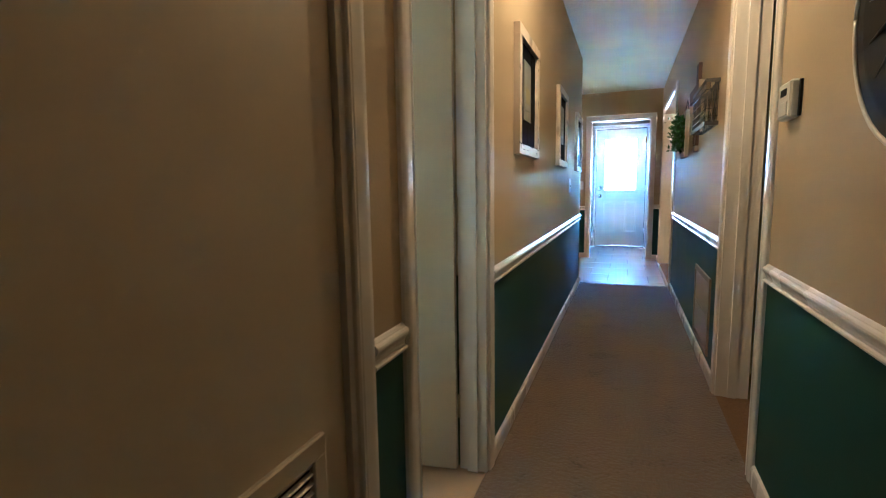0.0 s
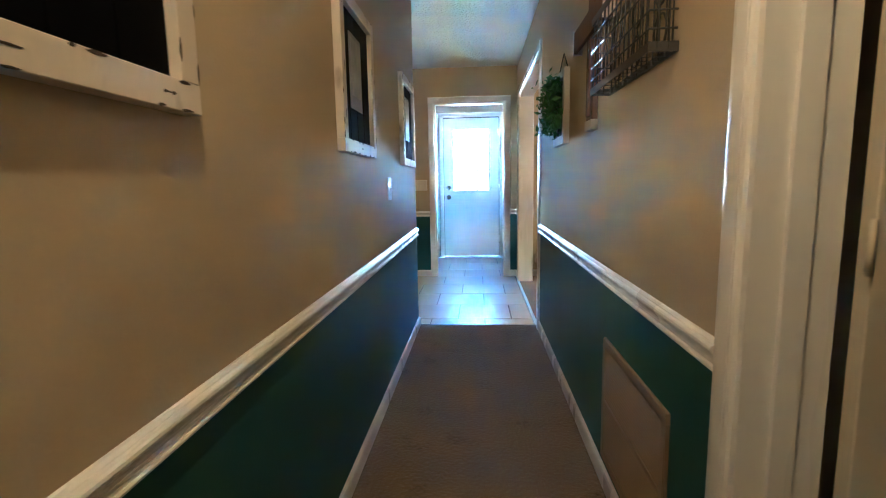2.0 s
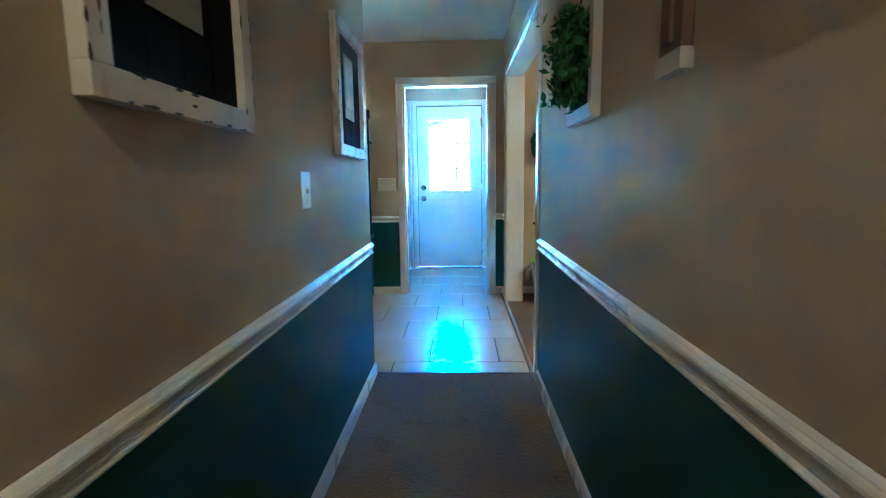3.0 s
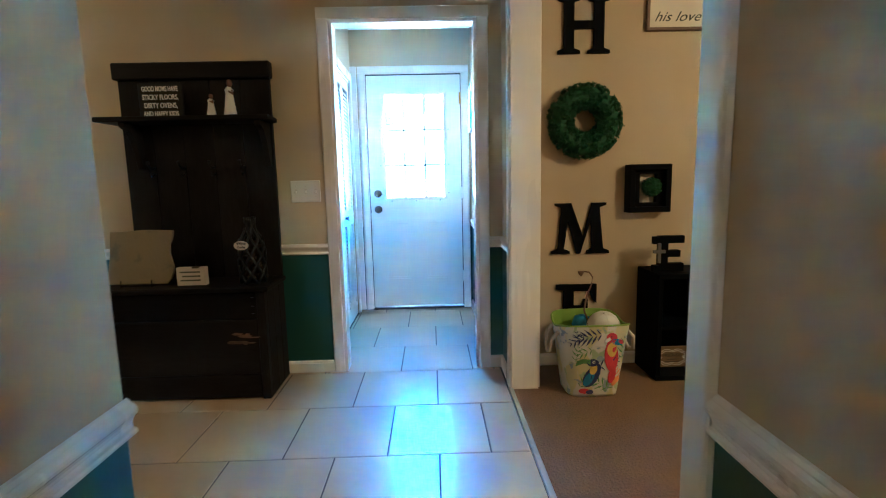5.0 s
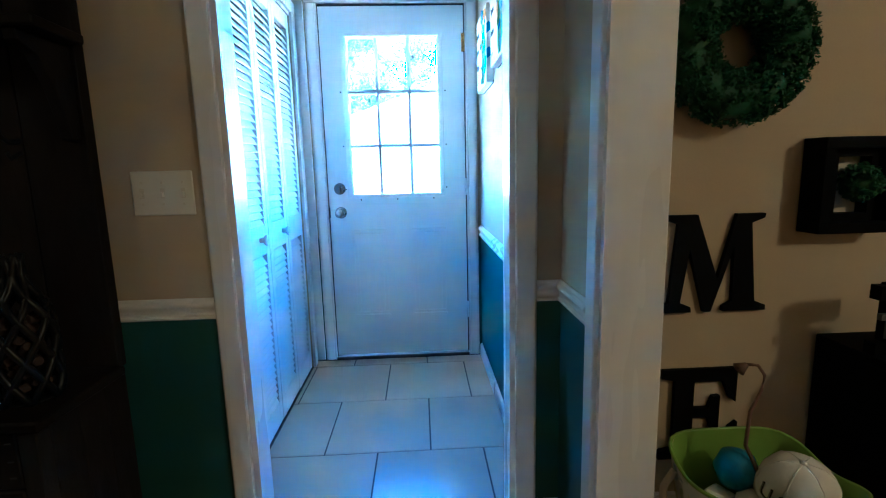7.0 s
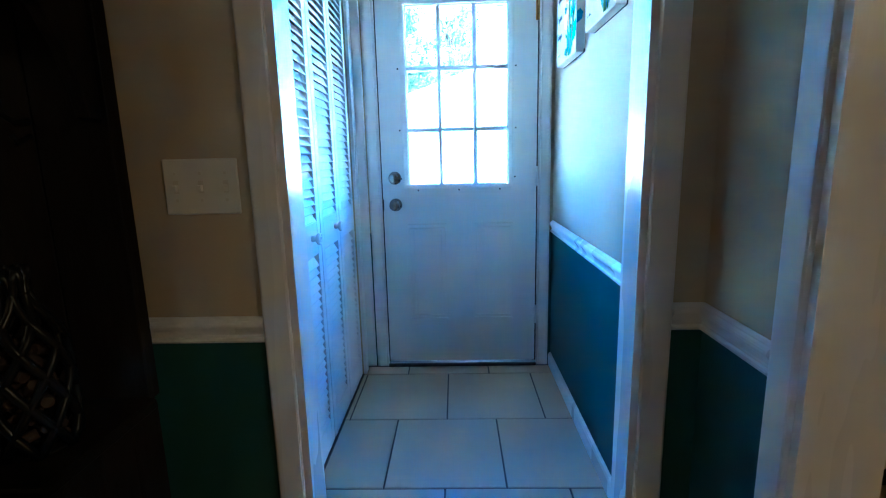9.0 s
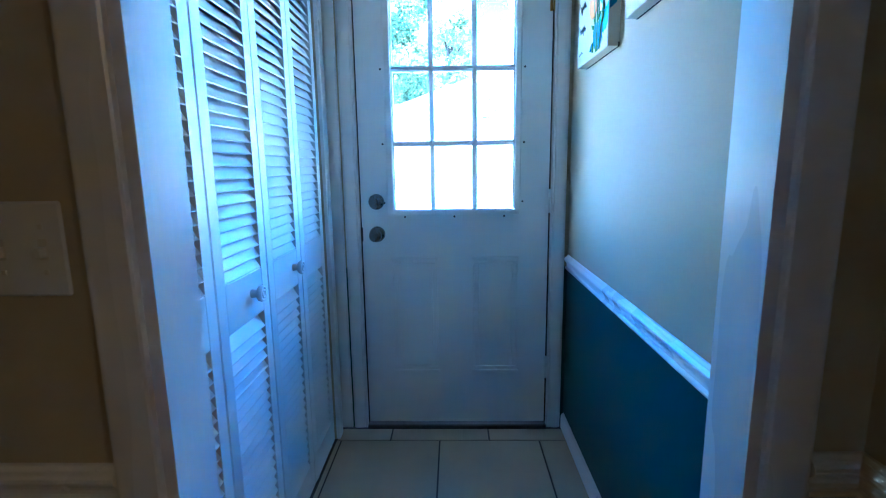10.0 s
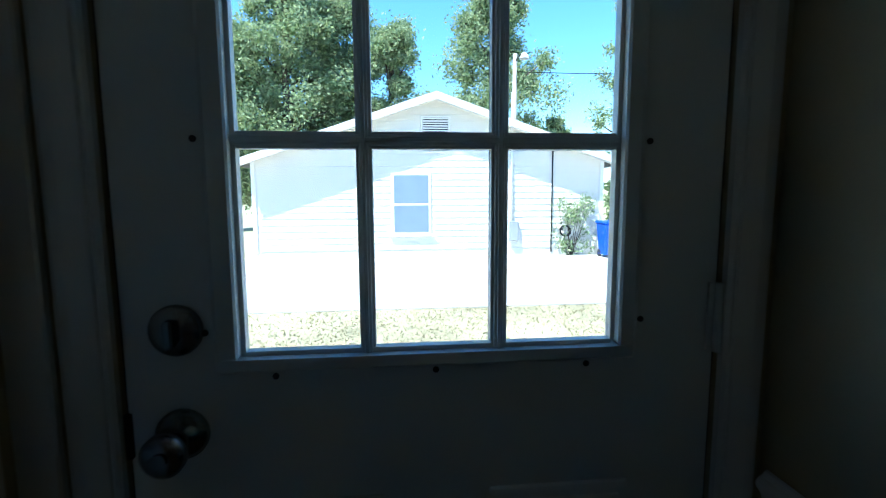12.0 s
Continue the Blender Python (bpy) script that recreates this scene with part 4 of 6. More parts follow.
# wire basket on the wall
basket = thing("wire_basket", (EAST, 3.41, 1.40), "galvanised wire wall basket with flat metal rims", "basket")
by0, by1, bx = 3.15, 3.72, 0.415
for zz, h in ((1.400, 0.022), (1.628, 0.020)):
    bm = bmesh.new()
    box(bm, bx, bx + 0.003, by0, by1, zz, zz + h)
    box(bm, bx + 0.003, EAST - 0.002, by0, by0 + 0.003, zz, zz + h)
    box(bm, bx + 0.003, EAST - 0.002, by1 - 0.003, by1, zz, zz + h)
    box(bm, EAST - 0.004, EAST - 0.001, by0 + 0.003, by1 - 0.003, zz, zz + h)
    part("rim", bm, STEEL, basket, "flat galvanised band")
wires = []
for i in range(13):
    y = by0 + 0.03 + i * (by1 - by0 - 0.06) / 12
    wires.append([(bx + 0.004, y, 1.645), (bx + 0.004, y, 1.405), (EAST - 0.006, y, 1.405), (EAST - 0.006, y, 1.645)])
for zz in (1.45, 1.49, 1.54, 1.59):
    wires.append([(EAST - 0.006, by0 + 0.002, zz), (bx + 0.002, by0 + 0.002, zz), (bx + 0.002, by1 - 0.002, zz), (EAST - 0.006, by1 - 0.002, zz)])
for i in range(2):
    for s in (by0 + 0.002, by1 - 0.002):
        x = bx + 0.02 + i * 0.025
        wires.append([(x, s, 1.405), (x, s, 1.645)])
for w in wires:
    bm = bmesh.new()
    tube(bm, w, 0.0027, 5)
    part("wire", bm, STEEL, basket)
for yy in (3.25, 3.43, 3.61):
    for zz in (1.47, 1.575):
        bm = bmesh.new()
        tube(bm, [(EAST - 0.010, yy + 0.042 * math.cos(a * math.pi / 9), zz + 0.042 * math.sin(a * math.pi / 9)) for a in range(19)], 0.003, 5)
        part("scroll", bm, STEEL, basket, "round wire scroll")

cross = thing("wooden_cross", (EAST, 3.95, 1.315), "weathered brown wooden cross with whitewashed edges", "cross")
boxpart("upright", (EAST - 0.022, EAST, 3.895, 3.995, 1.315, 1.90), BROWNWOOD, cross, "", 0.003)
boxpart("crosspiece", (EAST - 0.038, EAST - 0.022, 3.70, 4.19, 1.655, 1.745), BROWNWOOD, cross, "", 0.003)
boxpart("inlay", (EAST - 0.032, EAST - 0.022, 3.928, 3.962, 1.36, 1.65), BROWNWOOD, cross, "", 0.002)
for a, b in ((3.692, 3.702), (4.188, 4.198)):
    boxpart("end_cap", (EAST - 0.040, EAST - 0.002, a, b, 1.65, 1.75), WASHED, cross, "whitewashed end")
boxpart("foot_cap", (EAST - 0.026, EAST, 3.89, 4.0, 1.307, 1.345), WASHED, cross, "whitewashed foot")

planter = thing("hanging_plant_frame", (EAST, 4.63, 1.30), "whitewashed frame with green artificial leaves hung by a wire", "wall planter")
for a, b, c, d in ((4.47, 4.80, 1.30, 1.345), (4.47, 4.80, 1.63, 1.67), (4.47, 4.512, 1.345, 1.63), (4.758, 4.80, 1.345, 1.63)):
    boxpart("frame_rail", (EAST - 0.030, EAST - 0.001, a, b, c, d), WASHED, planter, "", 0.0012)
boxpart("backing", (EAST - 0.012, EAST - 0.002, 4.512, 4.758, 1.345, 1.63), BLACKWOOD, planter)
bm = bmesh.new()
tube(bm, [(EAST - 0.008, 4.49, 1.668), (EAST - 0.004, 4.63, 1.772), (EAST - 0.008, 4.78, 1.668)], 0.0025, 6)
part("hanger", bm, BLACK, planter, "thin wire hanger")
rng = np.random.default_rng(21)
clumps = [(EAST - 0.045 - 0.035 * rng.uniform(0, 1), rng.uniform(4.53, 4.74), rng.uniform(1.38, 1.62), 0.035) for i in range(40)]
part("foliage", leaf_cloud("foliage", clumps, 0.7, 900, 0.019, LEAF, 22), None, planter, "small green artificial leaves")

# unseen ceiling light bases, added above the lamps
def lamp_base(x, y, label):
    t = thing("added_light_base", (x, y, CEIL_Z), label, "ceiling light")
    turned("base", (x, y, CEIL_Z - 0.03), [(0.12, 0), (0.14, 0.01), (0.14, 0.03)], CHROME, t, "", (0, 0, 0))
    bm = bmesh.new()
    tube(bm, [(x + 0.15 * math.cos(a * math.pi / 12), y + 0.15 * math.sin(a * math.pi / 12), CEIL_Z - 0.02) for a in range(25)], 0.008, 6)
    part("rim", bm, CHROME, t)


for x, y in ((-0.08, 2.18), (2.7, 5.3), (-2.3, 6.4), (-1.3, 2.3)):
    lamp_base(x, y, "round metal ceiling light base, added out of view above a lamp")

# ---- bathroom glimpse ----
BEIGETILE = surface("beige bath tile", (0.45, 0.40, 0.32), 0.4, 0.08, 4, 60, 0.1)
structure(boxpart("wall_panel", (-3.299, -3.29, 1.03, 3.7, 0.90, 1.15), TEAL), "teal painted band of bathroom wall", "wall")
structure(boxpart("wall_tiling", (-3.298, -3.28, 1.03, 3.7, 0.0, 0.88), BEIGETILE), "beige tiled lower bathroom wall", "tiling")
structure(boxpart("trim", (-3.30, -3.268, 1.03, 3.7, 0.88, 0.90), TRIM), "white cap on the bathroom tiling", "trim")
win2 = structure(thing("window_1", (-3.36, 3.17, 1.5), "", ""), "white bathroom window with bright daylight", "window")
for a, b, c, d in ((3.03, 3.10, 1.43, 2.02), (3.50, 3.57, 1.43, 2.02), (3.10, 3.50, 1.95, 2.02), (3.10, 3.50, 1.43, 1.50)):
    boxpart("window_frame", (-3.30, -3.27, a, b, c, d), TRIM, win2, "", 0.003)
for zz in (1.64, 1.79):
    boxpart("muntin", (-3.37, -3.35, 3.10, 3.50, zz, zz + 0.02), TRIM, win2)
p = boxpart("pane", (-3.365, -3.361, 3.10, 3.50, 1.50, 1.95), GLASS, win2)
p.visible_shadow = False
vanity = thing("bathroom_vanity", (-2.2, 2.3, 0), "pale bathroom vanity with a white top", "vanity")
boxpart("cabinet", (-2.7, -1.75, 2.04, 2.5, 0.0, 0.72), BEIGETILE, vanity, "", 0.004)
boxpart("top", (-2.75, -1.70, 2.0, 2.5, 0.72, 0.755), WHITE, vanity, "white vanity top", 0.006)
for yy in (0.20, 0.50):
    boxpart("drawer_front", (-2.65, -1.8, 2.028, 2.04, yy - 0.12, yy + 0.14), CREAM, vanity, "", 0.003)
bot = thing("toiletry_bottle", (-1.80, 2.12, 0.755), "red plastic toiletry bottle on the vanity", "bottle")
turned("body", (-1.80, 2.12, 0.755), [(0.028, 0), (0.030, 0.02), (0.030, 0.07), (0.016, 0.09)], COLOURS["white"], bot, "", (0, 0, 0))
turned("cap", (-1.80, 2.12, 0.845), [(0.026, 0), (0.026, 0.055), (0.02, 0.06)], COLOURS["red"], bot, "red cap", (0, 0, 0))
tap = thing("tap", (-1.95, 2.2, 0.755), "chrome basin tap on the vanity", "tap")
bm = bmesh.new()
tube(bm, [(-1.95, 2.3, 0.755), (-1.95, 2.3, 0.84), (-1.93, 2.2, 0.85), (-1.92, 2.16, 0.81)], 0.014, 10)
part("spout", bm, CHROME, tap)

# ---- entry passage things ----
def canvas(y0, y1, z0, z1, seed, label):
    x = 0.425
    t = thing("canvas_print", (x, (y0 + y1) / 2, z0), label, "canvas print", "canvas prints in the entry passage")
    boxpart("canvas", (x - 0.036, x - 0.001, y0, y1, z0, z1), PAPER, t, "", 0.002)
    rng = random.Random(seed)
    w, h = y1 - y0, z1 - z0
    face = x - 0.0362
    count = itertools.count()

    def paint(name, pts, colour):
        bm = bmesh.new()
        prism(bm, pts, "x", face - 0.00012 * next(count), face + 0.0004)
        part(name, bm, COLOURS[colour], t)

    def tulip(fy, fz, size, lean, colour):
        """Three pointed petals on one bloom."""
        for k in (-0.55, 0.55, 0.0):
            d = lean + k
            up, side = (math.sin(d), math.cos(d)), (math.cos(d), -math.sin(d))
            paint("petal", [(fy + size * (a * up[0] + b * side[0]), fz + size * (a * up[1] + b * side[1])) for a, b in ((0, -0.12), (0.3, -0.32), (0.7, -0.30), (1.05, -0.05), (0.75, 0.26), (0.3, 0.30), (0, 0.12))], colour)

    def stroke(pts, thick, colour):
        n = len(pts) - 1
        out = [(p[0] + thick * (0.3 + 0.7 * math.sin(math.pi * k / n)), p[1]) for k, p in enumerate(pts)] + [(p[0] - thick * (0.3 + 0.7 * math.sin(math.pi * k / n)), p[1]) for k, p in list(enumerate(pts))[::-1]]
        paint("stem", out, colour)

    for fy, fz, sz, lean, col in ((0.10, 0.16, 0.075, 0.2, "aqua"), (0.34, 0.06, 0.085, -0.3, "blue"), (0.12, 0.42, 0.07, 0.4, "blue"), (0.45, 0.36, 0.075, 0.1, "orange"), (0.28, 0.62, 0.075, -0.1, "aqua"),
                                  (0.48, 0.66, 0.065, -0.4, "orange"), (0.10, 0.78, 0.06, 0.2, "red" if seed == 2 else "orange"), (0.36, 0.86, 0.05, 0.0, "blue")):
        py, pz = y0 + fy * w, z0 + fz * h
        stroke([(y0 + (0.20 + 0.3 * fy) * w, z0 + 0.01), (py * 0.6 + 0.4 * (y0 + 0.25 * w), z0 + 0.5 * fz * h + 0.004), (py, pz + 0.008)], 0.0024, "leafgreen")
        tulip(py, pz, sz, lean, col)
    for k in range(16):
        ly, lz, d = y0 + rng.uniform(0.04, 0.56) * w, z0 + rng.uniform(0.04, 0.9) * h, rng.uniform(-0.9, 0.9)
        paint("painted_leaf", [(ly + 0.030 * (a * math.sin(d) + b * math.cos(d)), lz + 0.030 * (a * math.cos(d) - b * math.sin(d))) for a, b in ((0, 0), (0.4, 0.2), (1, 0.02), (0.5, -0.18))], "leafgreen" if k % 3 else "blue")
    for zz in (0.30, 0.62):
        bm = bmesh.new()
        prism(bm, [(x - 0.034, z0 + zz * h), (x - 0.014, z0 + (zz + 0.05) * h), (x - 0.010, z0 + (zz + 0.12) * h), (x - 0.022, z0 + (zz + 0.16) * h), (x - 0.034, z0 + (zz + 0.13) * h)], "y", y0 - 0.0006, y0 + 0.001)
        part("petal", bm, COLOURS["blue"], t)
    boxpart("backing_edge", (x - 0.005, x - 0.0005, y0 - 0.001, y1 + 0.001, z0 - 0.001, z0 + 0.012), BLACK, t, "dark back edge")
    for k, zz in enumerate((0.78, 0.56, 0.34, 0.12)):
        n = 15 if k < 3 else 8
        amp = 0.017 if k < 3 else 0.005
        bm = bmesh.new()
        tube(bm, [(face - 0.0006, y1 - 0.018 - (0.085 if k < 3 else 0.06) * q / n, z0 + zz * h + amp * math.sin(q * 2.1 + k) * (1.5 if q % 5 == 0 else 0.7)) for q in range(n)], 0.0011, 4)
        part("writing", bm, GREYWOOD, t)


canvas(8.60, 8.945, 1.535, 1.88, 1, "canvas print with blue and orange painted flowers")
canvas(8.13, 8.46, 1.57, 1.95, 2, "canvas print with small painted flowers")


# ---- foyer things ----
hall_tree = thing("hall_tree_bench", (-1.235, 7.5, 0), "dark stained wooden hall tree with a storage bench", "hall tree")
X0, X1 = -1.628, -0.803
n = 5
for i in range(n):
    s = (X1 - X0) / n
    boxpart("back_plank", (X0 + i * s + 0.002, X0 + (i + 1) * s - 0.002, 7.635, 7.655 - 0.002 * (i % 2), 0.60, 1.73), DARKWOOD, hall_tree, "", 0.002)
for x in (X0 + 0.01, X1 - 0.07):
    boxpart("back_batten", (x, x + 0.06, 7.656, 7.684, 0.60, 1.73), DARKWOOD, hall_tree)
boxpart("crest_board", (X0 - 0.012, X1 + 0.012, 7.605, 7.66, 1.715, 1.803), DARKWOODH, hall_tree, "", 0.006)
bm = bmesh.new()
prism(bm, [(-1.665, 7.45), (-0.765, 7.45), (-0.775, 7.634), (-1.655, 7.634)], "z", 1.475, 1.500)
part("shelf", bm, DARKWOODH, hall_tree, "narrow dark shelf", 0.004)
for x in (-1.545, -0.845):
    bm = bmesh.new()
    prism(bm, [(7.634, 1.474), (7.465, 1.474), (7.47, 1.45), (7.52, 1.43), (7.56, 1.37), (7.585, 1.30), (7.60, 1.24), (7.634, 1.235)], "x", x, x + 0.03)
    part("bracket", bm, DARKWOOD, hall_tree, "curved dark bracket", 0.002)
for i in range(4):
    x = -1.47 + i * 0.165
    bm = bmesh.new()
    tube(bm, [(x, 7.634, 1.24), (x, 7.60, 1.235), (x, 7.575, 1.25), (x, 7.568, 1.275)], [0.008, 0.006, 0.006, 0.009], 8)
    tube(bm, [(x, 7.634, 1.21), (x, 7.60, 1.195), (x, 7.590, 1.21)], 0.006, 8)
    part("coat_hook", bm, BLACK, hall_tree, "black iron coat hook")
bx0, bx1, by0_, by1_ = -1.655, -0.812, 7.335, 7.675
boxpart("seat", (-1.68, -0.785, 7.315, 7.634, 0.588, 0.615), DARKWOODH, hall_tree, "worn dark plank seat", 0.005)
for z0, z1, dy in ((0.012, 0.138, 0.004), (0.142, 0.438, 0.0), (0.442, 0.586, 0.002)):
    boxpart("front_plank", (bx0 + 0.02, bx1 - 0.045, by0_ + dy, by0_ + 0.022 + dy, z0, z1), DARKWOODH, hall_tree, "", 0.004)
boxpart("corner_post", (bx1 - 0.044, bx1, by0_ + 0.003, by0_ + 0.045, 0.0, 0.586), DARKWOOD, hall_tree, "", 0.003)
boxpart("corner_post", (bx0, bx0 + 0.02, by0_ + 0.003, by0_ + 0.045, 0.0, 0.586), DARKWOOD, hall_tree, "", 0.003)
for x in (bx0, bx1 - 0.022):
    for j in range(3):
        boxpart("side_plank", (x, x + 0.022, by0_ + 0.046 + j * 0.098, by0_ + 0.142 + j * 0.098, 0.0, 0.586), DARKWOOD, hall_tree, "", 0.003)
WORN = surface("bare worn wood", (0.16, 0.085, 0.035), 0.6, 0.5, 30, 120, 0.5, 0.002)
rnd = random.Random(5)
for i in range(9):
    x, z = -0.95 + rnd.uniform(-0.05, 0.07), 0.335 + rnd.uniform(-0.03, 0.03)
    bm = bmesh.new()
    w_, h_ = rnd.uniform(0.015, 0.045), rnd.uniform(0.003, 0.010)
    prism(bm, [(x - w_, z), (x - w_ * 0.3, z + h_), (x + w_, z + h_ * 0.5), (x + w_ * 0.6, z - h_), (x - w_ * 0.5, z - h_ * 0.7)], "y", by0_ - 0.0012, by0_ + 0.001)
    part("scuff", bm, WORN, hall_tree, "bare worn patch")
for z in (0.47, 0.51, 0.555):
    boxpart("nail", (-0.882, -0.868, by0_ + 0.0005, by0_ + 0.003, z, z + 0.003), STEEL, hall_tree)

sign = thing("message_board", (-1.36, 7.56, 1.50), "small black board with white block lettering on the shelf", "sign")
boxpart("board", (-1.475, -1.245, 7.555, 7.575, 1.501, 1.685), BLACK, sign, "", 0.002)
for i, line in enumerate(("GOOD MOMS HAVE", "STICKY FLOORS,", "DIRTY OVENS,", "AND HAPPY KIDS.")):
    words("lettering", line, 0.036, 0.0006, pose(-1.36, 7.5545, 1.642 - i * 0.043, 90), COLOURS["white"], sign, width=0.19 if i != 2 else 0.175, bold=0.0008)


def figurine(x, z1, r, label):
    bm = bmesh.new()
    h = z1 - 1.501
    lathe(bm, [(r, 0), (r * 1.02, h * 0.05), (r * 0.72, h * 0.40), (r * 0.58, h * 0.62), (r * 0.70, h * 0.72), (r * 0.35, h * 0.79), (r * 0.30, h * 0.81)], pose(x, 7.53, 1.501), 20, 0)
    lathe(bm, [(r * 0.2, h * 0.79), (r * 0.42, h * 0.84), (r * 0.46, h * 0.90), (r * 0.36, h * 0.97), (r * 0.1, h)], pose(x + r * 0.2, 7.525, 1.501), 16, 1)
    tube(bm, [(x + r * 0.6, 7.52, 1.501 + h * 0.70), (x + r * 0.9, 7.505, 1.501 + h * 0.58), (x + r * 0.3, 7.50, 1.501 + h * 0.66)], r * 0.16, 8, 1)
    tagged(part("figurine", bm, [WHITE, SKIN]), label, "figurine", "white figurines on the shelf")


figurine(-1.085, 1.617, 0.024, "small white resin figurine on the dark shelf")
figurine(-0.985, 1.690, 0.032, "tall white-robed resin figurine on the dark shelf")

slab = thing("stone_slab", (-1.50, 7.45, 0.615), "tan square stone slab leaning on a wire stand", "decoration")
m = Matrix.Translation((-1.5, 7.43, 0.622)) @ pose(0, 0, 0, -14, 0, -5)
bm = bmesh.new()
prism(bm, [(-0.185, 0.0), (0.150, 0.004), (0.172, 0.030), (0.184, 0.065), (0.184, 0.10), (0.170, 0.135), (0.158, 0.17), (0.154, 0.215), (0.166, 0.25), (0.168, 0.292), (0.02, 0.297), (-0.1, 0.290), (-0.19, 0.288), (-0.180, 0.15)], "y", 0.0, 0.016)
bm.transform(m)
part("slab", bm, surface("tan weathered stone", (0.175, 0.140, 0.068), 0.8, 0.3, 9, 60, 0.5, 0.003, stain=(0.10, 0.10, 0.07)), slab, "", 0.003)
bm = bmesh.new()
for x in (-1.58, -1.42):
    tube(bm, [(x, 7.405, 0.65), (x, 7.40, 0.618), (x, 7.50, 0.618), (x, 7.52, 0.74)], 0.004, 6)
tube(bm, [(-1.58, 7.402, 0.622), (-1.42, 7.402, 0.622)], 0.004, 6)
part("stand", bm, BLACK, slab, "black wire stand")

boxsign = thing("box_sign", (-1.21, 7.42, 0.615), "small whitewashed wooden box sign with grey print", "sign")
boxpart("box", (-1.285, -1.135, 7.40, 7.44, 0.616, 0.712), DISTRESS, boxsign, "", 0.002)
for i in range(3):
    boxpart("writing", (-1.265 + 0.01 * (i % 2), -1.16, 7.3985, 7.4005, 0.64 + i * 0.022, 0.648 + i * 0.022), GREYWOOD, boxsign)
boxpart("bow", (-1.20, -1.165, 7.395, 7.42, 0.708, 0.718), BROWNGREY, boxsign, "small ribbon bow", 0.002)

corks = thing("cork_holder", (-0.90, 7.45, 0.615), "black wire bottle-shaped cork holder with an oval label", "cork holder")
outline = [(0.062, 0.0), (0.066, 0.03), (0.066, 0.19), (0.058, 0.23), (0.030, 0.275), (0.021, 0.30), (0.021, 0.345), (0.025, 0.352)]
def radius_at(z):
    for (r0, z0), (r1, z1) in zip(outline, outline[1:]):
        if z0 <= z <= z1:
            return r0 + (r1 - r0) * (z - z0) / (z1 - z0)
    return outline[-1][0]
for s in (-1, 1):
    for k in range(7):
        bm = bmesh.new()
        tube(bm, [(-0.90 + radius_at(z) * math.cos(k * 0.8976 + s * z * 9), 7.45 + radius_at(z) * math.sin(k * 0.8976 + s * z * 9), 0.616 + z) for z in [i * 0.352 / 14 for i in range(15)]], 0.0085, 7)
        part("wire", bm, surface("glossy black wire", (0.004, 0.006, 0.009), 0.28, 0.1, spec=0.3) if k == 0 and s == -1 else bpy.data.materials["glossy black wire"], corks)
rng = np.random.default_rng(77)
CORK = surface("dark wine cork", (0.05, 0.030, 0.018), 0.8, 0.4, 30, 200, 0.5, 0.002)
for i in range(34):
    z = 0.018 + 0.20 * i / 33
    a = i * 2.4
    bm = bmesh.new()
    lathe(bm, [(0.0105, -0.02), (0.0115, -0.017), (0.0115, 0.017), (0.0105, 0.02)], pose(-0.90 + 0.033 * math.cos(a), 7.45 + 0.033 * math.sin(a), 0.616 + z, float(rng.uniform(20, 90)), float(rng.uniform(0, 60)), float(rng.uniform(0, 360))), 8)
    part("cork", bm, CORK, corks)
turned("base", (-0.90, 7.45, 0.615), [(0.062, 0), (0.062, 0.006)], BLACK, corks, "", (0, 0, 0))
bm = bmesh.new()
prism(bm, [(-0.925 + 0.038 * math.cos(a * 0.314), 0.825 + 0.024 * math.sin(a * 0.314)) for a in range(20)], "y", 7.375, 7.379)
tagl = part("label", bm, PAPER, corks, "cream oval label")
words("lettering", "Wine", 0.022, 0.0004, pose(-0.925, 7.3745, 0.829, 90), COLOURS["ink"], tagl, bold=0.0005)
words("lettering", "Corks", 0.016, 0.0004, pose(-0.925, 7.3745, 0.811, 90), COLOURS["ink"], tagl, bold=0.0005)

# ---- living room things on and by the wall ----
WY = 7.70


def slab_letter(name, polys, label):
    bm = bmesh.new()
    for pts in polys:
        prism(bm, pts, "y", WY - 0.018, WY - 0.001)
    return tagged(part(name, bm, BLACKWOOD), label, "letter", "wall letters spelling a word")


def bar(x0, x1, z0, z1):
    return [(x0, z0), (x1, z0), (x1, z1), (x0, z1)]


h0, h1 = 1.830, 2.133
slab_letter("letter_h", [[(0.800, h0), (0.928, h0), (0.926, h0 + 0.017), (0.893, h0 + 0.028), (0.893, 1.962), (1.005, 1.962), (1.005, h0 + 0.028), (0.972, h0 + 0.017), (0.970, h0), (1.098, h0),
                          (1.096, h0 + 0.017), (1.063, h0 + 0.028), (1.063, h1 - 0.028), (1.096, h1 - 0.017), (1.098, h1), (0.970, h1), (0.972, h1 - 0.017), (1.005, h1 - 0.028), (1.005, 2.006), (0.893, 2.006),
                          (0.893, h1 - 0.028), (0.926, h1 - 0.017), (0.928, h1), (0.800, h1), (0.802, h1 - 0.017), (0.835, h1 - 0.028), (0.835, h0 + 0.028), (0.802, h0 + 0.017)]],
            "black wooden slab-serif letter H on the tan wall")
m0, m1 = 0.690, 0.990
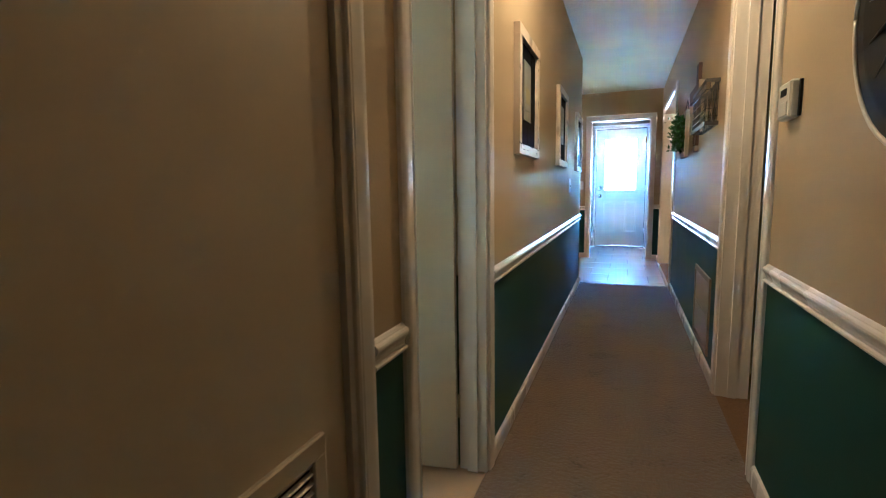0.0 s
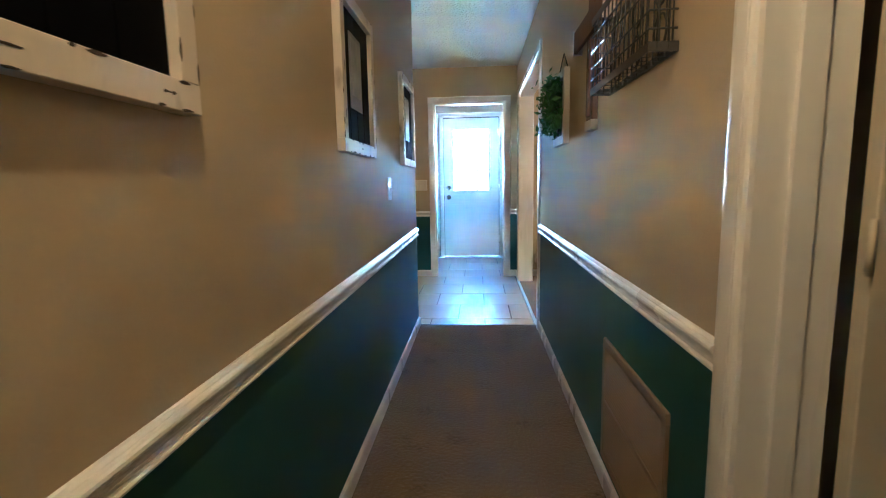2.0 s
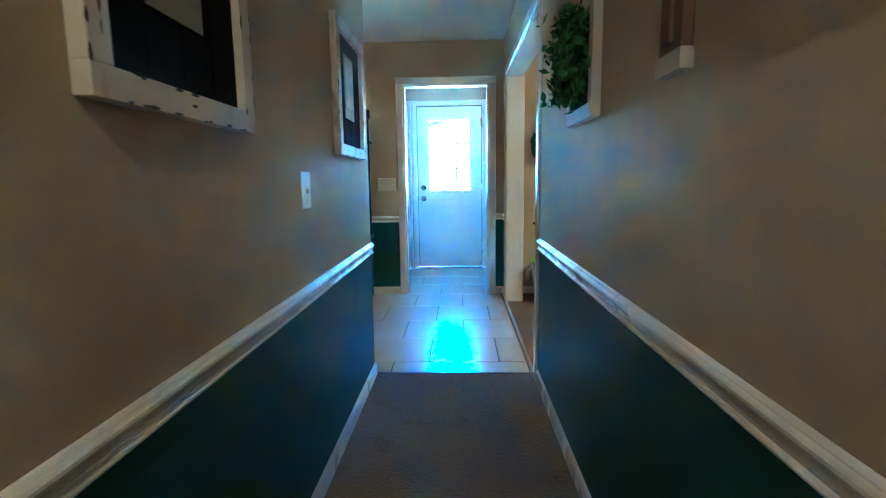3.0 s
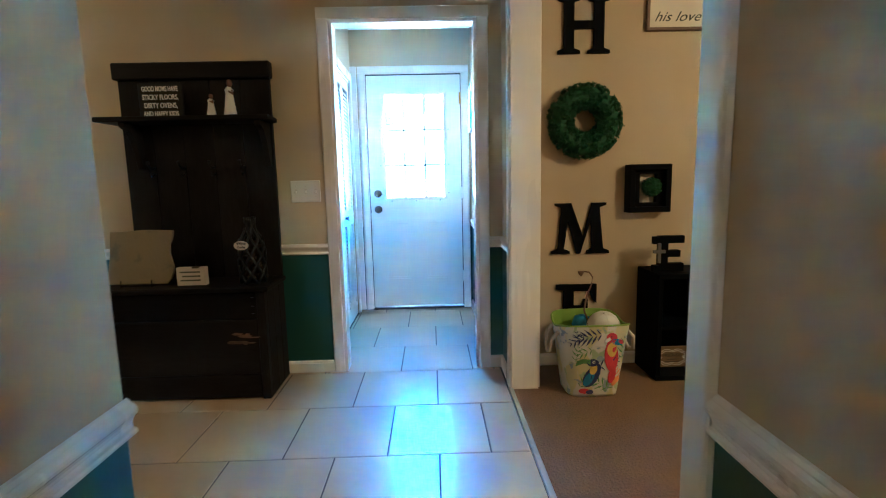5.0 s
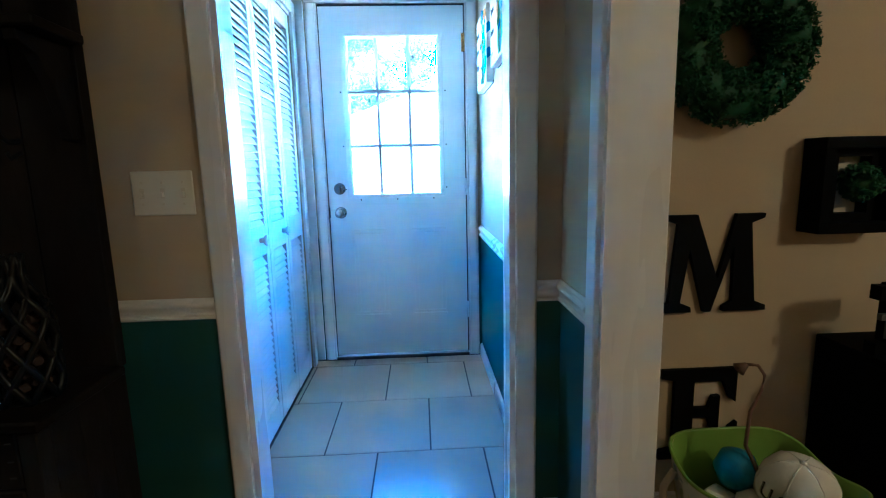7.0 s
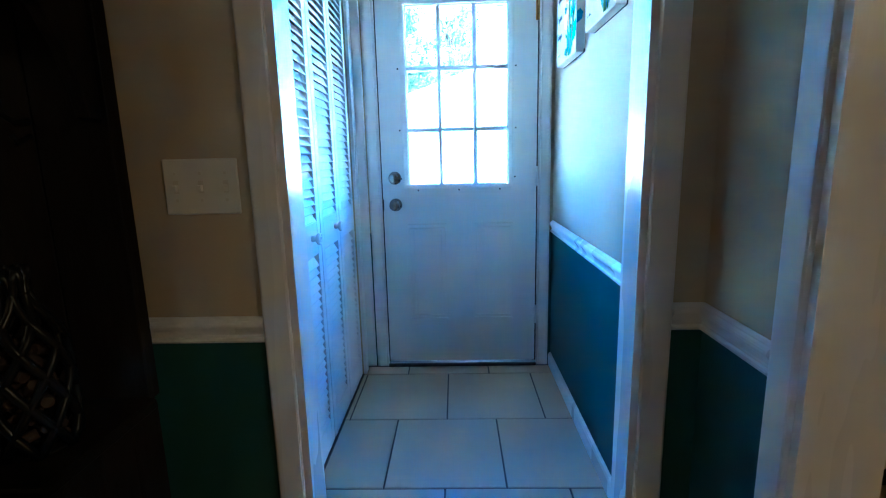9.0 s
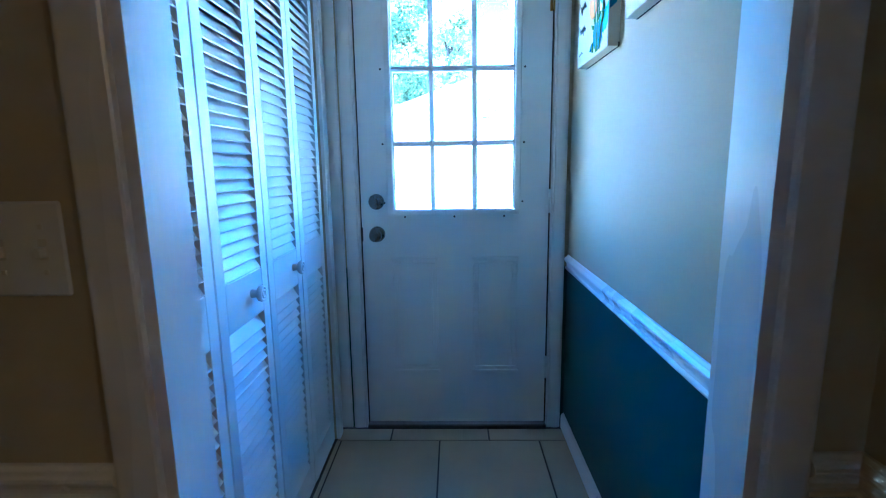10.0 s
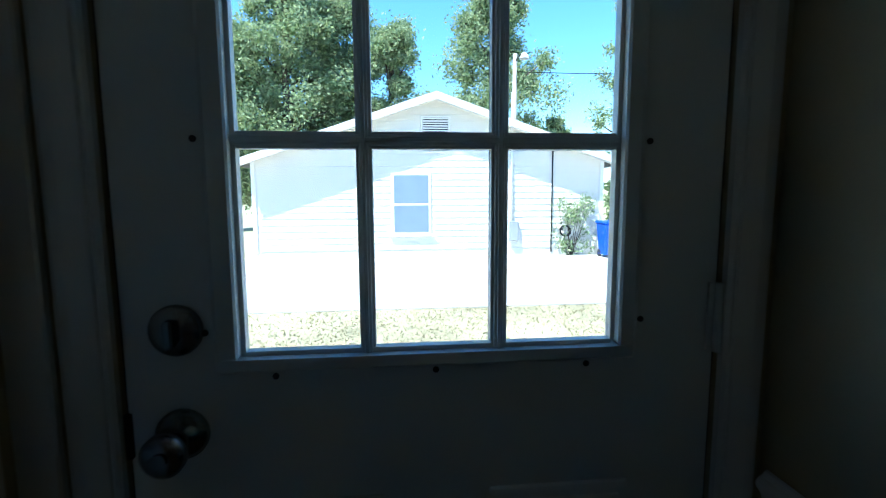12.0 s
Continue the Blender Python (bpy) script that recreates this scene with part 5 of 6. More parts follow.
slab_letter("letter_m", [[(0.772, m0), (0.885, m0), (0.883, m0 + 0.016), (0.849, m0 + 0.030), (0.872, 0.885), (0.925, m0), (0.947, m0), (1.008, 0.890), (1.014, m0 + 0.030), (0.987, m0 + 0.016), (0.985, m0), (1.120, m0),
                          (1.118, m0 + 0.016), (1.083, m0 + 0.030), (1.058, m1 - 0.028), (1.096, m1 - 0.014), (1.098, m1), (1.012, m1), (0.9625, 0.79), (0.890, m1), (0.793, m1), (0.795, m1 - 0.014), (0.832, m1 - 0.028),
                          (0.813, m0 + 0.030), (0.774, m0 + 0.016)]],
            "black wooden slab-serif letter M on the tan wall")
e0, e1 = 0.200, 0.503
slab_letter("letter_e", [[(0.806, e0), (1.060, e0), (1.060, e0 + 0.12), (1.035, e0 + 0.10), (1.010, e0 + 0.042), (0.912, e0 + 0.042), (0.912, 0.340), (0.962, 0.340), (0.975, 0.30), (0.998, 0.30), (0.998, 0.412), (0.975, 0.41),
                          (0.962, 0.372), (0.912, 0.372), (0.912, e1 - 0.042), (1.005, e1 - 0.042), (1.030, e1 - 0.10), (1.050, e1 - 0.115), (1.050, e1), (0.806, e1), (0.806, e1 - 0.028), (0.850, e1 - 0.036),
                          (0.850, e0 + 0.036), (0.806, e0 + 0.028)]],
            "black wooden slab-serif letter E on the tan wall")

wreath = thing("boxwood_wreath", (0.945, WY, 1.23), "round dense green boxwood wreath hung between letters", "wreath")
bm = bmesh.new()
tube(bm, [(0.947 + 0.137 * math.cos(a * math.pi / 20), WY - 0.062, 1.452 + 0.137 * math.sin(a * math.pi / 20)) for a in range(41)], 0.056, 12)
part("ring", bm, WREATH, wreath, "dark twig ring")
rng = np.random.default_rng(31)
clumps = []
for i in range(900):
    a, b = rng.uniform(0, 6.283), rng.uniform(0, 6.283)
    r = 0.137 + 0.067 * math.cos(b)
    clumps.append((0.947 + r * math.cos(a), WY - 0.062 - 0.058 * math.sin(b), 1.452 + r * math.sin(a), 0.011))
part("leaves", leaf_cloud("leaves", clumps, 0.5, 30000, 0.0058, WREATH, 32), None, wreath, "small dark green leaves")

verse = thing("verse_sign", (1.68, WY, 1.945), "white wooden sign in a brown frame with black script", "sign")
boxpart("board", (1.315, 2.055, WY - 0.014, WY - 0.001, 1.96, 2.14), PAPER, verse)
for b in ((1.30, 2.07, 1.945, 1.962), (1.30, 2.07, 2.138, 2.155), (1.30, 1.317, 1.962, 2.138), (2.053, 2.07, 1.962, 2.138)):
    boxpart("frame_rail", (b[0], b[1], WY - 0.024, WY - 0.001, b[2], b[3]), BROWNWOOD, verse, "", 0.002)
words("lettering", "his love never fails...", 0.075, 0.0006, pose(1.685, WY - 0.0148, 1.995, 90), COLOURS["ink"], verse, width=0.68, slant=0.45)


def arrow(x0, x1, z, left, label):
    """A flat wooden arrow: shaft, head and notched fletching."""
    t = thing("wooden_arrow", ((x0 + x1) / 2, WY, z - 0.05), label, "wall arrow", "wooden arrows on the wall")
    def fx(x):
        return x if left else x0 + x1 - x
    hx = x0
    for nm, pts, mat_, lab in (
        ("shaft", [(hx + 0.10, z - 0.016), (x1 - 0.17, z - 0.016), (x1 - 0.17, z + 0.016), (hx + 0.10, z + 0.016)], GREYWOOD if left else BROWNGREY, ""),
        ("arrowhead", [(hx, z), (hx + 0.115, z - 0.046), (hx + 0.105, z), (hx + 0.115, z + 0.046)], GREYWOOD if left else BROWNGREY, ""),
        ("fletching", [(x1 - 0.175, z), (x1 - 0.13, z - 0.05), (x1, z - 0.05), (x1 - 0.03, z), (x1, z + 0.05), (x1 - 0.13, z + 0.05)], BROWNGREY if left else GREYWOOD, "notched fletching"),
    ):
        bm = bmesh.new()
        prism(bm, [(fx(a), b) for a, b in pts], "y", WY - 0.020, WY - 0.001)
        part(nm, bm, mat_, t, lab)
    for i in range(3):
        for s in (-1, 1):
            xx = x1 - 0.12 + i * 0.035
            bm = bmesh.new()
            prism(bm, [(fx(xx), z + s * 0.012), (fx(xx + 0.010), z + s * 0.012), (fx(xx + 0.038), z + s * 0.047), (fx(xx + 0.028), z + s * 0.047)], "y", WY - 0.0215, WY - 0.0195)
            part("barb", bm, BLACK, t)


arrow(1.648, 2.141, 1.684, True, "weathered grey wooden arrow with dark fletching")
arrow(1.643, 2.136, 1.232, False, "dark wooden arrow with grey-green fletching")
faith = thing("wooden_word", (1.90, WY, 1.41), "dark grey wooden word cut-out in lower case", "wall word")
words("letters", "faith", 0.165, 0.012, pose(1.897, WY - 0.013, 1.418, 90), BROWNGREY, faith, width=0.372, bold=0.006)
boxpart("bar", (1.71, 2.085, WY - 0.022, WY - 0.002, 1.410, 1.424), BROWNGREY, faith, "", 0.002)

sbox = thing("shadow_box", (1.325, WY, 0.93), "deep black square frame holding a green moss ball", "shadow box")
for b in ((1.207, 1.447, 0.930, 0.962), (1.207, 1.447, 1.173, 1.205), (1.207, 1.239, 0.962, 1.173), (1.415, 1.447, 0.962, 1.173)):
    boxpart("frame_rail", (b[0], b[1], WY - 0.085, WY - 0.001, b[2], b[3]), BLACKWOOD, sbox, "", 0.002)
for b in ((1.239, 1.278, 0.962, 1.173), (1.378, 1.415, 0.962, 1.173), (1.278, 1.378, 0.962, 0.985), (1.278, 1.378, 1.15, 1.173)):
    boxpart("inner_rail", (b[0], b[1], WY - 0.05, WY - 0.01, b[2], b[3]), BLACKWOOD, sbox)
boxpart("mat", (1.24, 1.414, WY - 0.006, WY - 0.0015, 0.963, 1.172), PAPER, sbox, "pale backing")
turned("core", (1.345, WY - 0.055, 1.031), [(0.006, 0), (0.030, 0.010), (0.044, 0.044), (0.030, 0.078), (0.006, 0.088)], WREATH, sbox, "dark moss core", (0, 0, 0))
rng = np.random.default_rng(41)
dirs = rng.normal(0, 1, (60, 3))
dirs /= np.linalg.norm(dirs, axis=1)[:, None]
part("moss_ball", leaf_cloud("moss_ball", [(1.345 + d[0] * 0.045, WY - 0.055 + d[1] * 0.045, 1.075 + d[2] * 0.045, 0.010) for d in dirs], 0.6, 1800, 0.008, WREATH, 42), None, sbox, "green moss ball")

shelf = thing("cube_shelf", (1.755, 7.54, 0), "low black cube shelf with six open compartments", "shelf")
SX0, SX1, SY0, SY1, SZ = 1.295, 2.212, 7.405, 7.685, 0.605
boxpart("top", (SX0, SX1, SY0, SY1, SZ - 0.028, SZ), BLACKWOOD, shelf, "", 0.002)
boxpart("bottom", (SX0, SX1, SY0, SY1, 0.0, 0.028), BLACKWOOD, shelf, "", 0.002)
for x in (SX0, SX1 - 0.026):
    boxpart("side", (x, x + 0.026, SY0, SY1, 0.028, SZ - 0.028), BLACKWOOD, shelf, "", 0.002)
boxpart("middle_shelf", (SX0 + 0.026, SX1 - 0.026, SY0 + 0.002, SY1, 0.293, 0.311), BLACKWOOD, shelf)
for k in (1, 2):
    x = SX0 + (SX1 - SX0) * k / 3
    for a, b in ((0.028, 0.293), (0.311, SZ - 0.028)):
        boxpart("divider", (x - 0.009, x + 0.009, SY0 + 0.003, SY1, a, b), BLACKWOOD, shelf)
boxpart("back", (SX0 + 0.026, SX1 - 0.026, SY1 - 0.006, SY1 - 0.001, 0.028, SZ - 0.028), BLACKWOOD, shelf)

mono = thing("monogram_letter", (1.39, 7.52, SZ), "standing black letter E with a small grey cross", "letter")
bm = bmesh.new()
for pts in (bar(1.335, 1.385, SZ, SZ + 0.20), bar(1.385, 1.475, SZ, SZ + 0.045), bar(1.385, 1.455, SZ + 0.08, SZ + 0.118), bar(1.385, 1.475, SZ + 0.158, SZ + 0.20), bar(1.305, 1.335, SZ + 0.155, SZ + 0.195), bar(1.305, 1.335, SZ, SZ + 0.035)):
    prism(bm, pts, "y", 7.50, 7.535)
part("letter", bm, BLACKWOOD, mono)
bm = bmesh.new()
box(bm, 1.322, 1.338, 7.485, 7.498, SZ + 0.05, SZ + 0.16)
box(bm, 1.297, 1.363, 7.484, 7.499, SZ + 0.105, SZ + 0.122)
part("cross", bm, GREYWOOD, mono, "small weathered cross")
jar = thing("candle_jar", (1.675, 7.5, SZ), "white embossed candle jar with a silver rim", "candle")
turned("jar", (1.675, 7.5, SZ), [(0.052, 0), (0.058, 0.01), (0.060, 0.05), (0.058, 0.085)], WHITE, jar, "", (0, 0, 0))
turned("rim", (1.675, 7.5, SZ + 0.085), [(0.060, 0), (0.060, 0.016), (0.05, 0.018)], CHROME, jar, "silver rim", (0, 0, 0))
for i in range(14):
    a = i * 0.4488
    for zz in (0.03, 0.055):
        turned("dimple", (1.675 + 0.0585 * math.cos(a + zz * 20), 7.5 + 0.0585 * math.sin(a + zz * 20), SZ + zz), [(0.003, 0), (0.004, 0.007), (0.002, 0.012)], WHITE, jar, "", (0, 0, 0), 6)
tray = thing("dark_basket", (1.97, 7.52, SZ), "dark brown woven tray basket with handle slots on the shelf", "basket")
DB = surface("dark brown weave", (0.0045, 0.0036, 0.0036), 0.6, 0.4, 10, 150, 0.7, 0.003, spec=0.1)
bm = bmesh.new()
lo_, hi_ = [(1.845, 7.45), (2.115, 7.45), (2.115, 7.62), (1.845, 7.62)], [(1.815, 7.42), (2.148, 7.42), (2.148, 7.65), (1.815, 7.65)]
a = [bm.verts.new((*p, SZ + 0.001)) for p in lo_]
b = [bm.verts.new((*p, SZ + 0.145)) for p in hi_]
for k in range(4):
    bm.faces.new((a[k], a[(k + 1) % 4], b[(k + 1) % 4], b[k]))
bm.faces.new(a)
inner = [bm.verts.new((p[0] * 0.94 + 1.976 * 0.06, p[1] * 0.94 + 7.53 * 0.06, SZ + 0.145)) for p in hi_]
low = [bm.verts.new((p[0] * 0.92 + 1.976 * 0.08, p[1] * 0.92 + 7.53 * 0.08, SZ + 0.02)) for p in lo_]
for k in range(4):
    bm.faces.new((b[k], b[(k + 1) % 4], inner[(k + 1) % 4], inner[k]))
    bm.faces.new((inner[k], inner[(k + 1) % 4], low[(k + 1) % 4], low[k]))
bm.faces.new(low)
part("body", bm, DB, tray)
bm = bmesh.new()
tube(bm, [(*p, SZ + 0.150) for p in hi_ + hi_[:1]], 0.010, 6)
part("rim", bm, DB, tray, "thick woven rim")
for x in (1.89, 1.98, 2.07):
    boxpart("slot", (x - 0.022, x + 0.022, 7.4215, 7.428, SZ + 0.112, SZ + 0.119), GREYWOOD, tray, "pale slot")
tag_ = thing("cut_out_tag", (1.74, 7.5, 0.311), "tan state-shaped cut-out with a small dark heart", "decoration")
bm = bmesh.new()
prism(bm, [(1.692, 0.335), (1.782, 0.335), (1.800, 0.385), (1.792, 0.41), (1.752, 0.468), (1.748, 0.488), (1.700, 0.488)], "y", 7.50, 7.512)
part("plate", bm, surface("tan painted board", (0.44, 0.33, 0.20), 0.6, 0.1, 8), tag_)
bm = bmesh.new()
prism(bm, [(1.720, 0.448), (1.727, 0.458), (1.721, 0.464), (1.716, 0.459), (1.711, 0.463), (1.706, 0.457)], "y", 7.498, 7.501)
part("heart", bm, COLOURS["ink"], tag_, "small dark heart")
boxpart("foot", (1.69, 1.79, 7.495, 7.53, 0.311, 0.336), BLACKWOOD, tag_)
plq = thing("small_plaque", (1.45, 7.54, 0.028), "small tan plaque with a scrolled cream outline and brown print", "sign")
# pale beige card coloured darker for the dimness inside the shelf
DIM_CARD = surface("dimmed tan card", (0.17, 0.115, 0.055), 0.6, 0.35, 14, 90, 0.1, 0.0006)


def scroll_outline(grow):
    out = []
    for k in range(48):
        a = k * math.pi / 24
        c, n_ = math.cos(a), math.sin(a)
        q = (abs(c) ** 5 + abs(n_) ** 5) ** -0.2 * (1 - 0.09 * math.cos(4 * a) ** 8 - 0.05 * math.cos(8 * a))
        out.append((1.45 + (0.080 + grow) * q * c, 0.088 + (0.046 + grow) * q * n_))
    return out


boxpart("plate", (1.358, 1.542, 7.535, 7.548, 0.029, 0.152), DIM_CARD, plq, "", 0.002)
for grow in (0.0, -0.010):
    bm = bmesh.new()
    tube(bm, [(p[0], 7.534, p[1]) for p in scroll_outline(grow) + scroll_outline(grow)[:1]], 0.0022, 5)
    part("border", bm, PAPER, plq, "raised cream outline")
words("lettering", "FRIENDS", 0.026, 0.0005, pose(1.45, 7.5343, 0.092, 90), BROWNGREY, plq, width=0.11, bold=0.0004)
for i in range(2):
    boxpart("writing", (1.41 + 0.01 * i, 1.49 - 0.01 * i, 7.5335, 7.5355, 0.060 + i * 0.014, 0.064 + i * 0.014), BROWNGREY, plq)
pic = thing("small_print", (2.07, 7.6, 0.028), "small greenish framed print in the shelf", "picture")
boxpart("print", (1.995, 2.135, 7.59, 7.60, 0.030, 0.18), surface("murky green print", (0.06, 0.062, 0.032), 0.5, 0.4, 12), pic)
boxpart("tag", (2.00, 2.03, 7.586, 7.59, 0.175, 0.205), PAPER, pic)

# hamper tub with a printed side
tub = thing("storage_tub", (0.90, 7.36, 0), "white plastic tub with a tropical flower print and lime inside", "tub")
CX, CY, HALF_D = 0.898, 7.358, 0.166


def tub_ring(z, grow=0.0):
    """A rounded square that widens upwards, dipping in the middle of its sides at the top."""
    f = 0.72 + 0.28 * min(1, z / 0.40)
    out = []
    for k in range(48):
        a = k * math.pi / 24
        c, s = math.cos(a), math.sin(a)
        r = (abs(c) ** 4 + abs(s) ** 4) ** -0.25
        dip = 0.035 * (abs(c) ** 6) * (1 if z > 0.38 else 0)
        out.append((CX + (0.186 * f + grow) * r * c, CY + (HALF_D * f + grow) * r * s, z - dip))
    return out


def loft(name, rings, material, parent, label=""):
    bm = bmesh.new()
    vs_ = [[bm.verts.new(p) for p in r] for r in rings]
    for a, b in zip(vs_, vs_[1:]):
        for k in range(len(a)):
            f = bm.faces.new((a[k], a[(k + 1) % len(a)], b[(k + 1) % len(a)], b[k]))
            f.smooth = True
    bm.faces.new(vs_[0][::-1])
    return part(name, bm, material, parent, label)


tub_print, ntp, bp = node_mat("tropical print")
tn, tl = ntp.nodes, ntp.links.new
co = tn.new("ShaderNodeTexCoord")
prev = None
wt = tn.new("ShaderNodeRGB")
wt.outputs[0].default_value = (0.66, 0.64, 0.56, 1)
prev = wt.outputs[0]
for i, (colr, sc, thr) in enumerate((((0.60, 0.55, 0.25), 9, 0.60), ((0.40, 0.48, 0.26), 15, 0.66), ((0.30, 0.36, 0.44), 17, 0.68))):
    nz, th, mx, mp = tn.new("ShaderNodeTexNoise"), tn.new("ShaderNodeMapRange"), tn.new("ShaderNodeMix"), tn.new("ShaderNodeMapping")
    mp.inputs["Location"].default_value = (i * 3.7, i * 1.9, i * 2.3)
    mp.inputs["Rotation"].default_value = (0, i * 0.9, 0)
    mp.inputs["Scale"].default_value = (1, 1, 0.5 + 0.35 * i)
    nz.inputs["Scale"].default_value, nz.inputs["Detail"].default_value = sc, 2
    th.inputs[1].default_value, th.inputs[2].default_value = thr - 0.065, thr - 0.035
    mx.data_type = "RGBA"
    mx.inputs["B"].default_value = (*colr, 1)
    tl(co.outputs["Object"], mp.inputs[0])
    tl(mp.outputs[0], nz.inputs["Vector"])
    tl(nz.outputs[0], th.inputs[0])
    tl(th.outputs[0], mx.inputs["Factor"])
    tl(prev, mx.inputs["A"])
    prev = mx.outputs["Result"]
tl(prev, bp.inputs["Base Color"])
bp.inputs["Roughness"].default_value = 0.4
loft("shell", [tub_ring(z) for z in (0.002, 0.02, 0.12, 0.22, 0.32, 0.381, 0.392)], tub_print, tub, "white side printed with bright leaves and flowers")
loft("liner", [tub_ring(z, -0.006) for z in (0.02, 0.12, 0.22, 0.32, 0.381, 0.395)], LIME, tub, "lime green inside")
bm = bmesh.new()
top = tub_ring(0.395, -0.001)
tube(bm, top + top[:1], 0.005, 6)
part("rim", bm, LIME, tub, "lime green rim")


def tub_front(x, z):
    f = 0.72 + 0.28 * min(1, z / 0.40)
    u = min(0.97, abs(x - CX) / (0.186 * f))
    return CY - HALF_D * f * (1 - u ** 4) ** 0.25


print_layer = itertools.count()


def print_patch(cx, cz, pts, colour, name="print"):
    """A painted shape lying on the curved front of the tub."""
    bm = bmesh.new()
    cx = CX + (cx - 0.905) * 0.9
    d = 0.0010 + 0.00004 * next(print_layer)
    rings = [[bm.verts.new((cx + p[0], tub_front(cx + p[0], cz + p[1]) - e, cz + p[1])) for p in pts] for e in (d, -0.002)]
    mid = bm.verts.new((cx, tub_front(cx, cz) - d, cz))
    for i in range(len(pts)):
        j = (i + 1) % len(pts)
        bm.faces.new((rings[0][i], rings[0][j], mid))
        bm.faces.new((rings[0][i], rings[1][i], rings[1][j], rings[0][j]))
    part(name, bm, COLOURS[colour], tub)


def turn(pts, deg, s=1.0):
    c, n_ = math.cos(radians(deg)), math.sin(radians(deg))
    return [(s * (p[0] * c - p[1] * n_), s * (p[0] * n_ + p[1] * c)) for p in pts]


def oval(a, b, n=14, tip=0.0):
    """An egg of half-lengths a and b, drawn out towards +x by tip."""
    return [(a * math.cos(k * 2 * math.pi / n) + tip * max(0, math.cos(k * 2 * math.pi / n)) ** 3, b * math.sin(k * 2 * math.pi / n)) for k in range(n)]


def frond(cx, cz, deg, length, n, colour):
    """A feathered palm leaf: thin leaflets on both sides of its rib."""
    for k in range(n):
        f = (k + 0.5) / n
        for side in (-1, 1):
            ln = length * (0.42 * math.sin(math.pi * (0.15 + 0.8 * f)))
            a = deg + side * (58 - 22 * f)
            bx, bz = cx + length * f * math.cos(radians(deg)), cz + length * f * math.sin(radians(deg))
            px, pz = bx + 0.5 * ln * math.cos(radians(a)), bz + 0.5 * ln * math.sin(radians(a))
            if abs(px - CX) < 0.17 and 0.02 < pz < 0.37:
                print_patch(px, pz, turn([(-0.5, 0), (-0.1, 0.085), (0.5, 0), (-0.1, -0.085)], a, ln), colour, "painted_leaf")


for cx, cz, deg, length, n, col in ((0.775, 0.20, 75, 0.09, 4, "leafgreen"), (0.98, 0.045, 150, 0.13, 5, "leafgreen"), (0.94, 0.03, 40, 0.10, 4, "leafgreen"), (0.81, 0.05, 60, 0.10, 4, "leafgreen"),
                                    (1.045, 0.20, 80, 0.13, 5, "leafgreen"), (0.88, 0.27, 200, 0.10, 4, "leafgreen"), (0.93, 0.35, 190, 0.15, 6, "navy"), (0.83, 0.35, 215, 0.10, 4, "navy"), (0.79, 0.30, 100, 0.07, 3, "navy"),
                                    (0.91, 0.17, 15, 0.13, 4, "navy"), (1.03, 0.06, 95, 0.10, 4, "orange")):
    frond(cx, cz, deg, length, n, col)
# toucan
for cx, cz, pts, col in ((0.875, 0.115, turn(oval(0.062, 0.036, tip=0.02), 62), "navy"), (0.862, 0.105, turn(oval(0.045, 0.022), 62), "blue"), (0.885, 0.158, turn(oval(0.030, 0.019), 75), "yellow"),
                         (0.880, 0.195, oval(0.030, 0.020), "navy"), (0.842, 0.198, turn([(-0.052, -0.022), (-0.045, 0.004), (-0.02, 0.018), (0.02, 0.014), (0.022, -0.012), (-0.015, -0.004)], 0), "leafgreen"),
                         (0.884, 0.199, oval(0.008, 0.008, 10), "white"), (0.885, 0.199, oval(0.004, 0.004, 8), "ink"),
                         # parrot
                         (0.985, 0.225, turn(oval(0.085, 0.036, tip=0.01), 96), "red"), (0.985, 0.265, turn(oval(0.040, 0.026), 95), "yellow"), (0.98, 0.330, oval(0.028, 0.026), "red"), (0.995, 0.120, turn(oval(0.045, 0.020), 80), "red"),
                         (1.015, 0.305, turn(oval(0.034, 0.016), -15), "blue"), (1.035, 0.305, turn(oval(0.018, 0.010), -40), "red"), (0.962, 0.322, turn([(-0.016, -0.018), (-0.02, 0.0), (0.004, 0.012), (0.012, -0.004)], 10), "white"),
                         (0.976, 0.336, oval(0.004, 0.004, 8), "ink"), (0.84, 0.035, oval(0.028, 0.014), "red"), (0.87, 0.03, oval(0.02, 0.012), "navy"), (1.02, 0.085, turn(oval(0.03, 0.014), 50), "orange")):
    print_patch(cx, cz, pts, col)
for s in (-1, 1):
    bm = bmesh.new()
    x = CX + s * 0.181
    tube(bm, [(x, CY - 0.07, 0.34), (x + s * 0.035, CY - 0.065, 0.30), (x + s * 0.040, CY - 0.05, 0.235), (x + s * 0.04, CY, 0.215), (x + s * 0.040, CY + 0.05, 0.235), (x + s * 0.03, CY + 0.065, 0.30), (x, CY + 0.07, 0.34)], 0.010, 8)
    part("rope_handle", bm, ROPE, tub, "thick cream rope handle")
cap = thing("baseball_cap", (1.0, 7.315, 0.36), "white cotton baseball cap with dark lettering, lying in the tub", "cap")
CAP = pose(0.966, 7.325, 0.318, 0, 0, -58) @ pose(0, 0, 0, 8, 8, 0)
DOME = [(0.086, 0.0), (0.087, 0.03), (0.081, 0.06), (0.066, 0.088), (0.042, 0.106), (0.010, 0.112)]
bm = bmesh.new()
lathe(bm, DOME, CAP, 32)
crown_ = part("crown", bm, CLOTH, cap)
for a in (0.52, 1.57, 2.62, 3.67, 4.71, 5.76):
    bm = bmesh.new()
    tube(bm, [CAP @ Vector((r * math.cos(a), r * math.sin(a), z)) for r, z in DOME], 0.0018, 6)
    part("seam", bm, CLOTH, crown_)
bm = bmesh.new()
lathe(bm, [(0.008, 0), (0.008, 0.004), (0.003, 0.007)], CAP @ pose(0, 0, 0.111), 10)
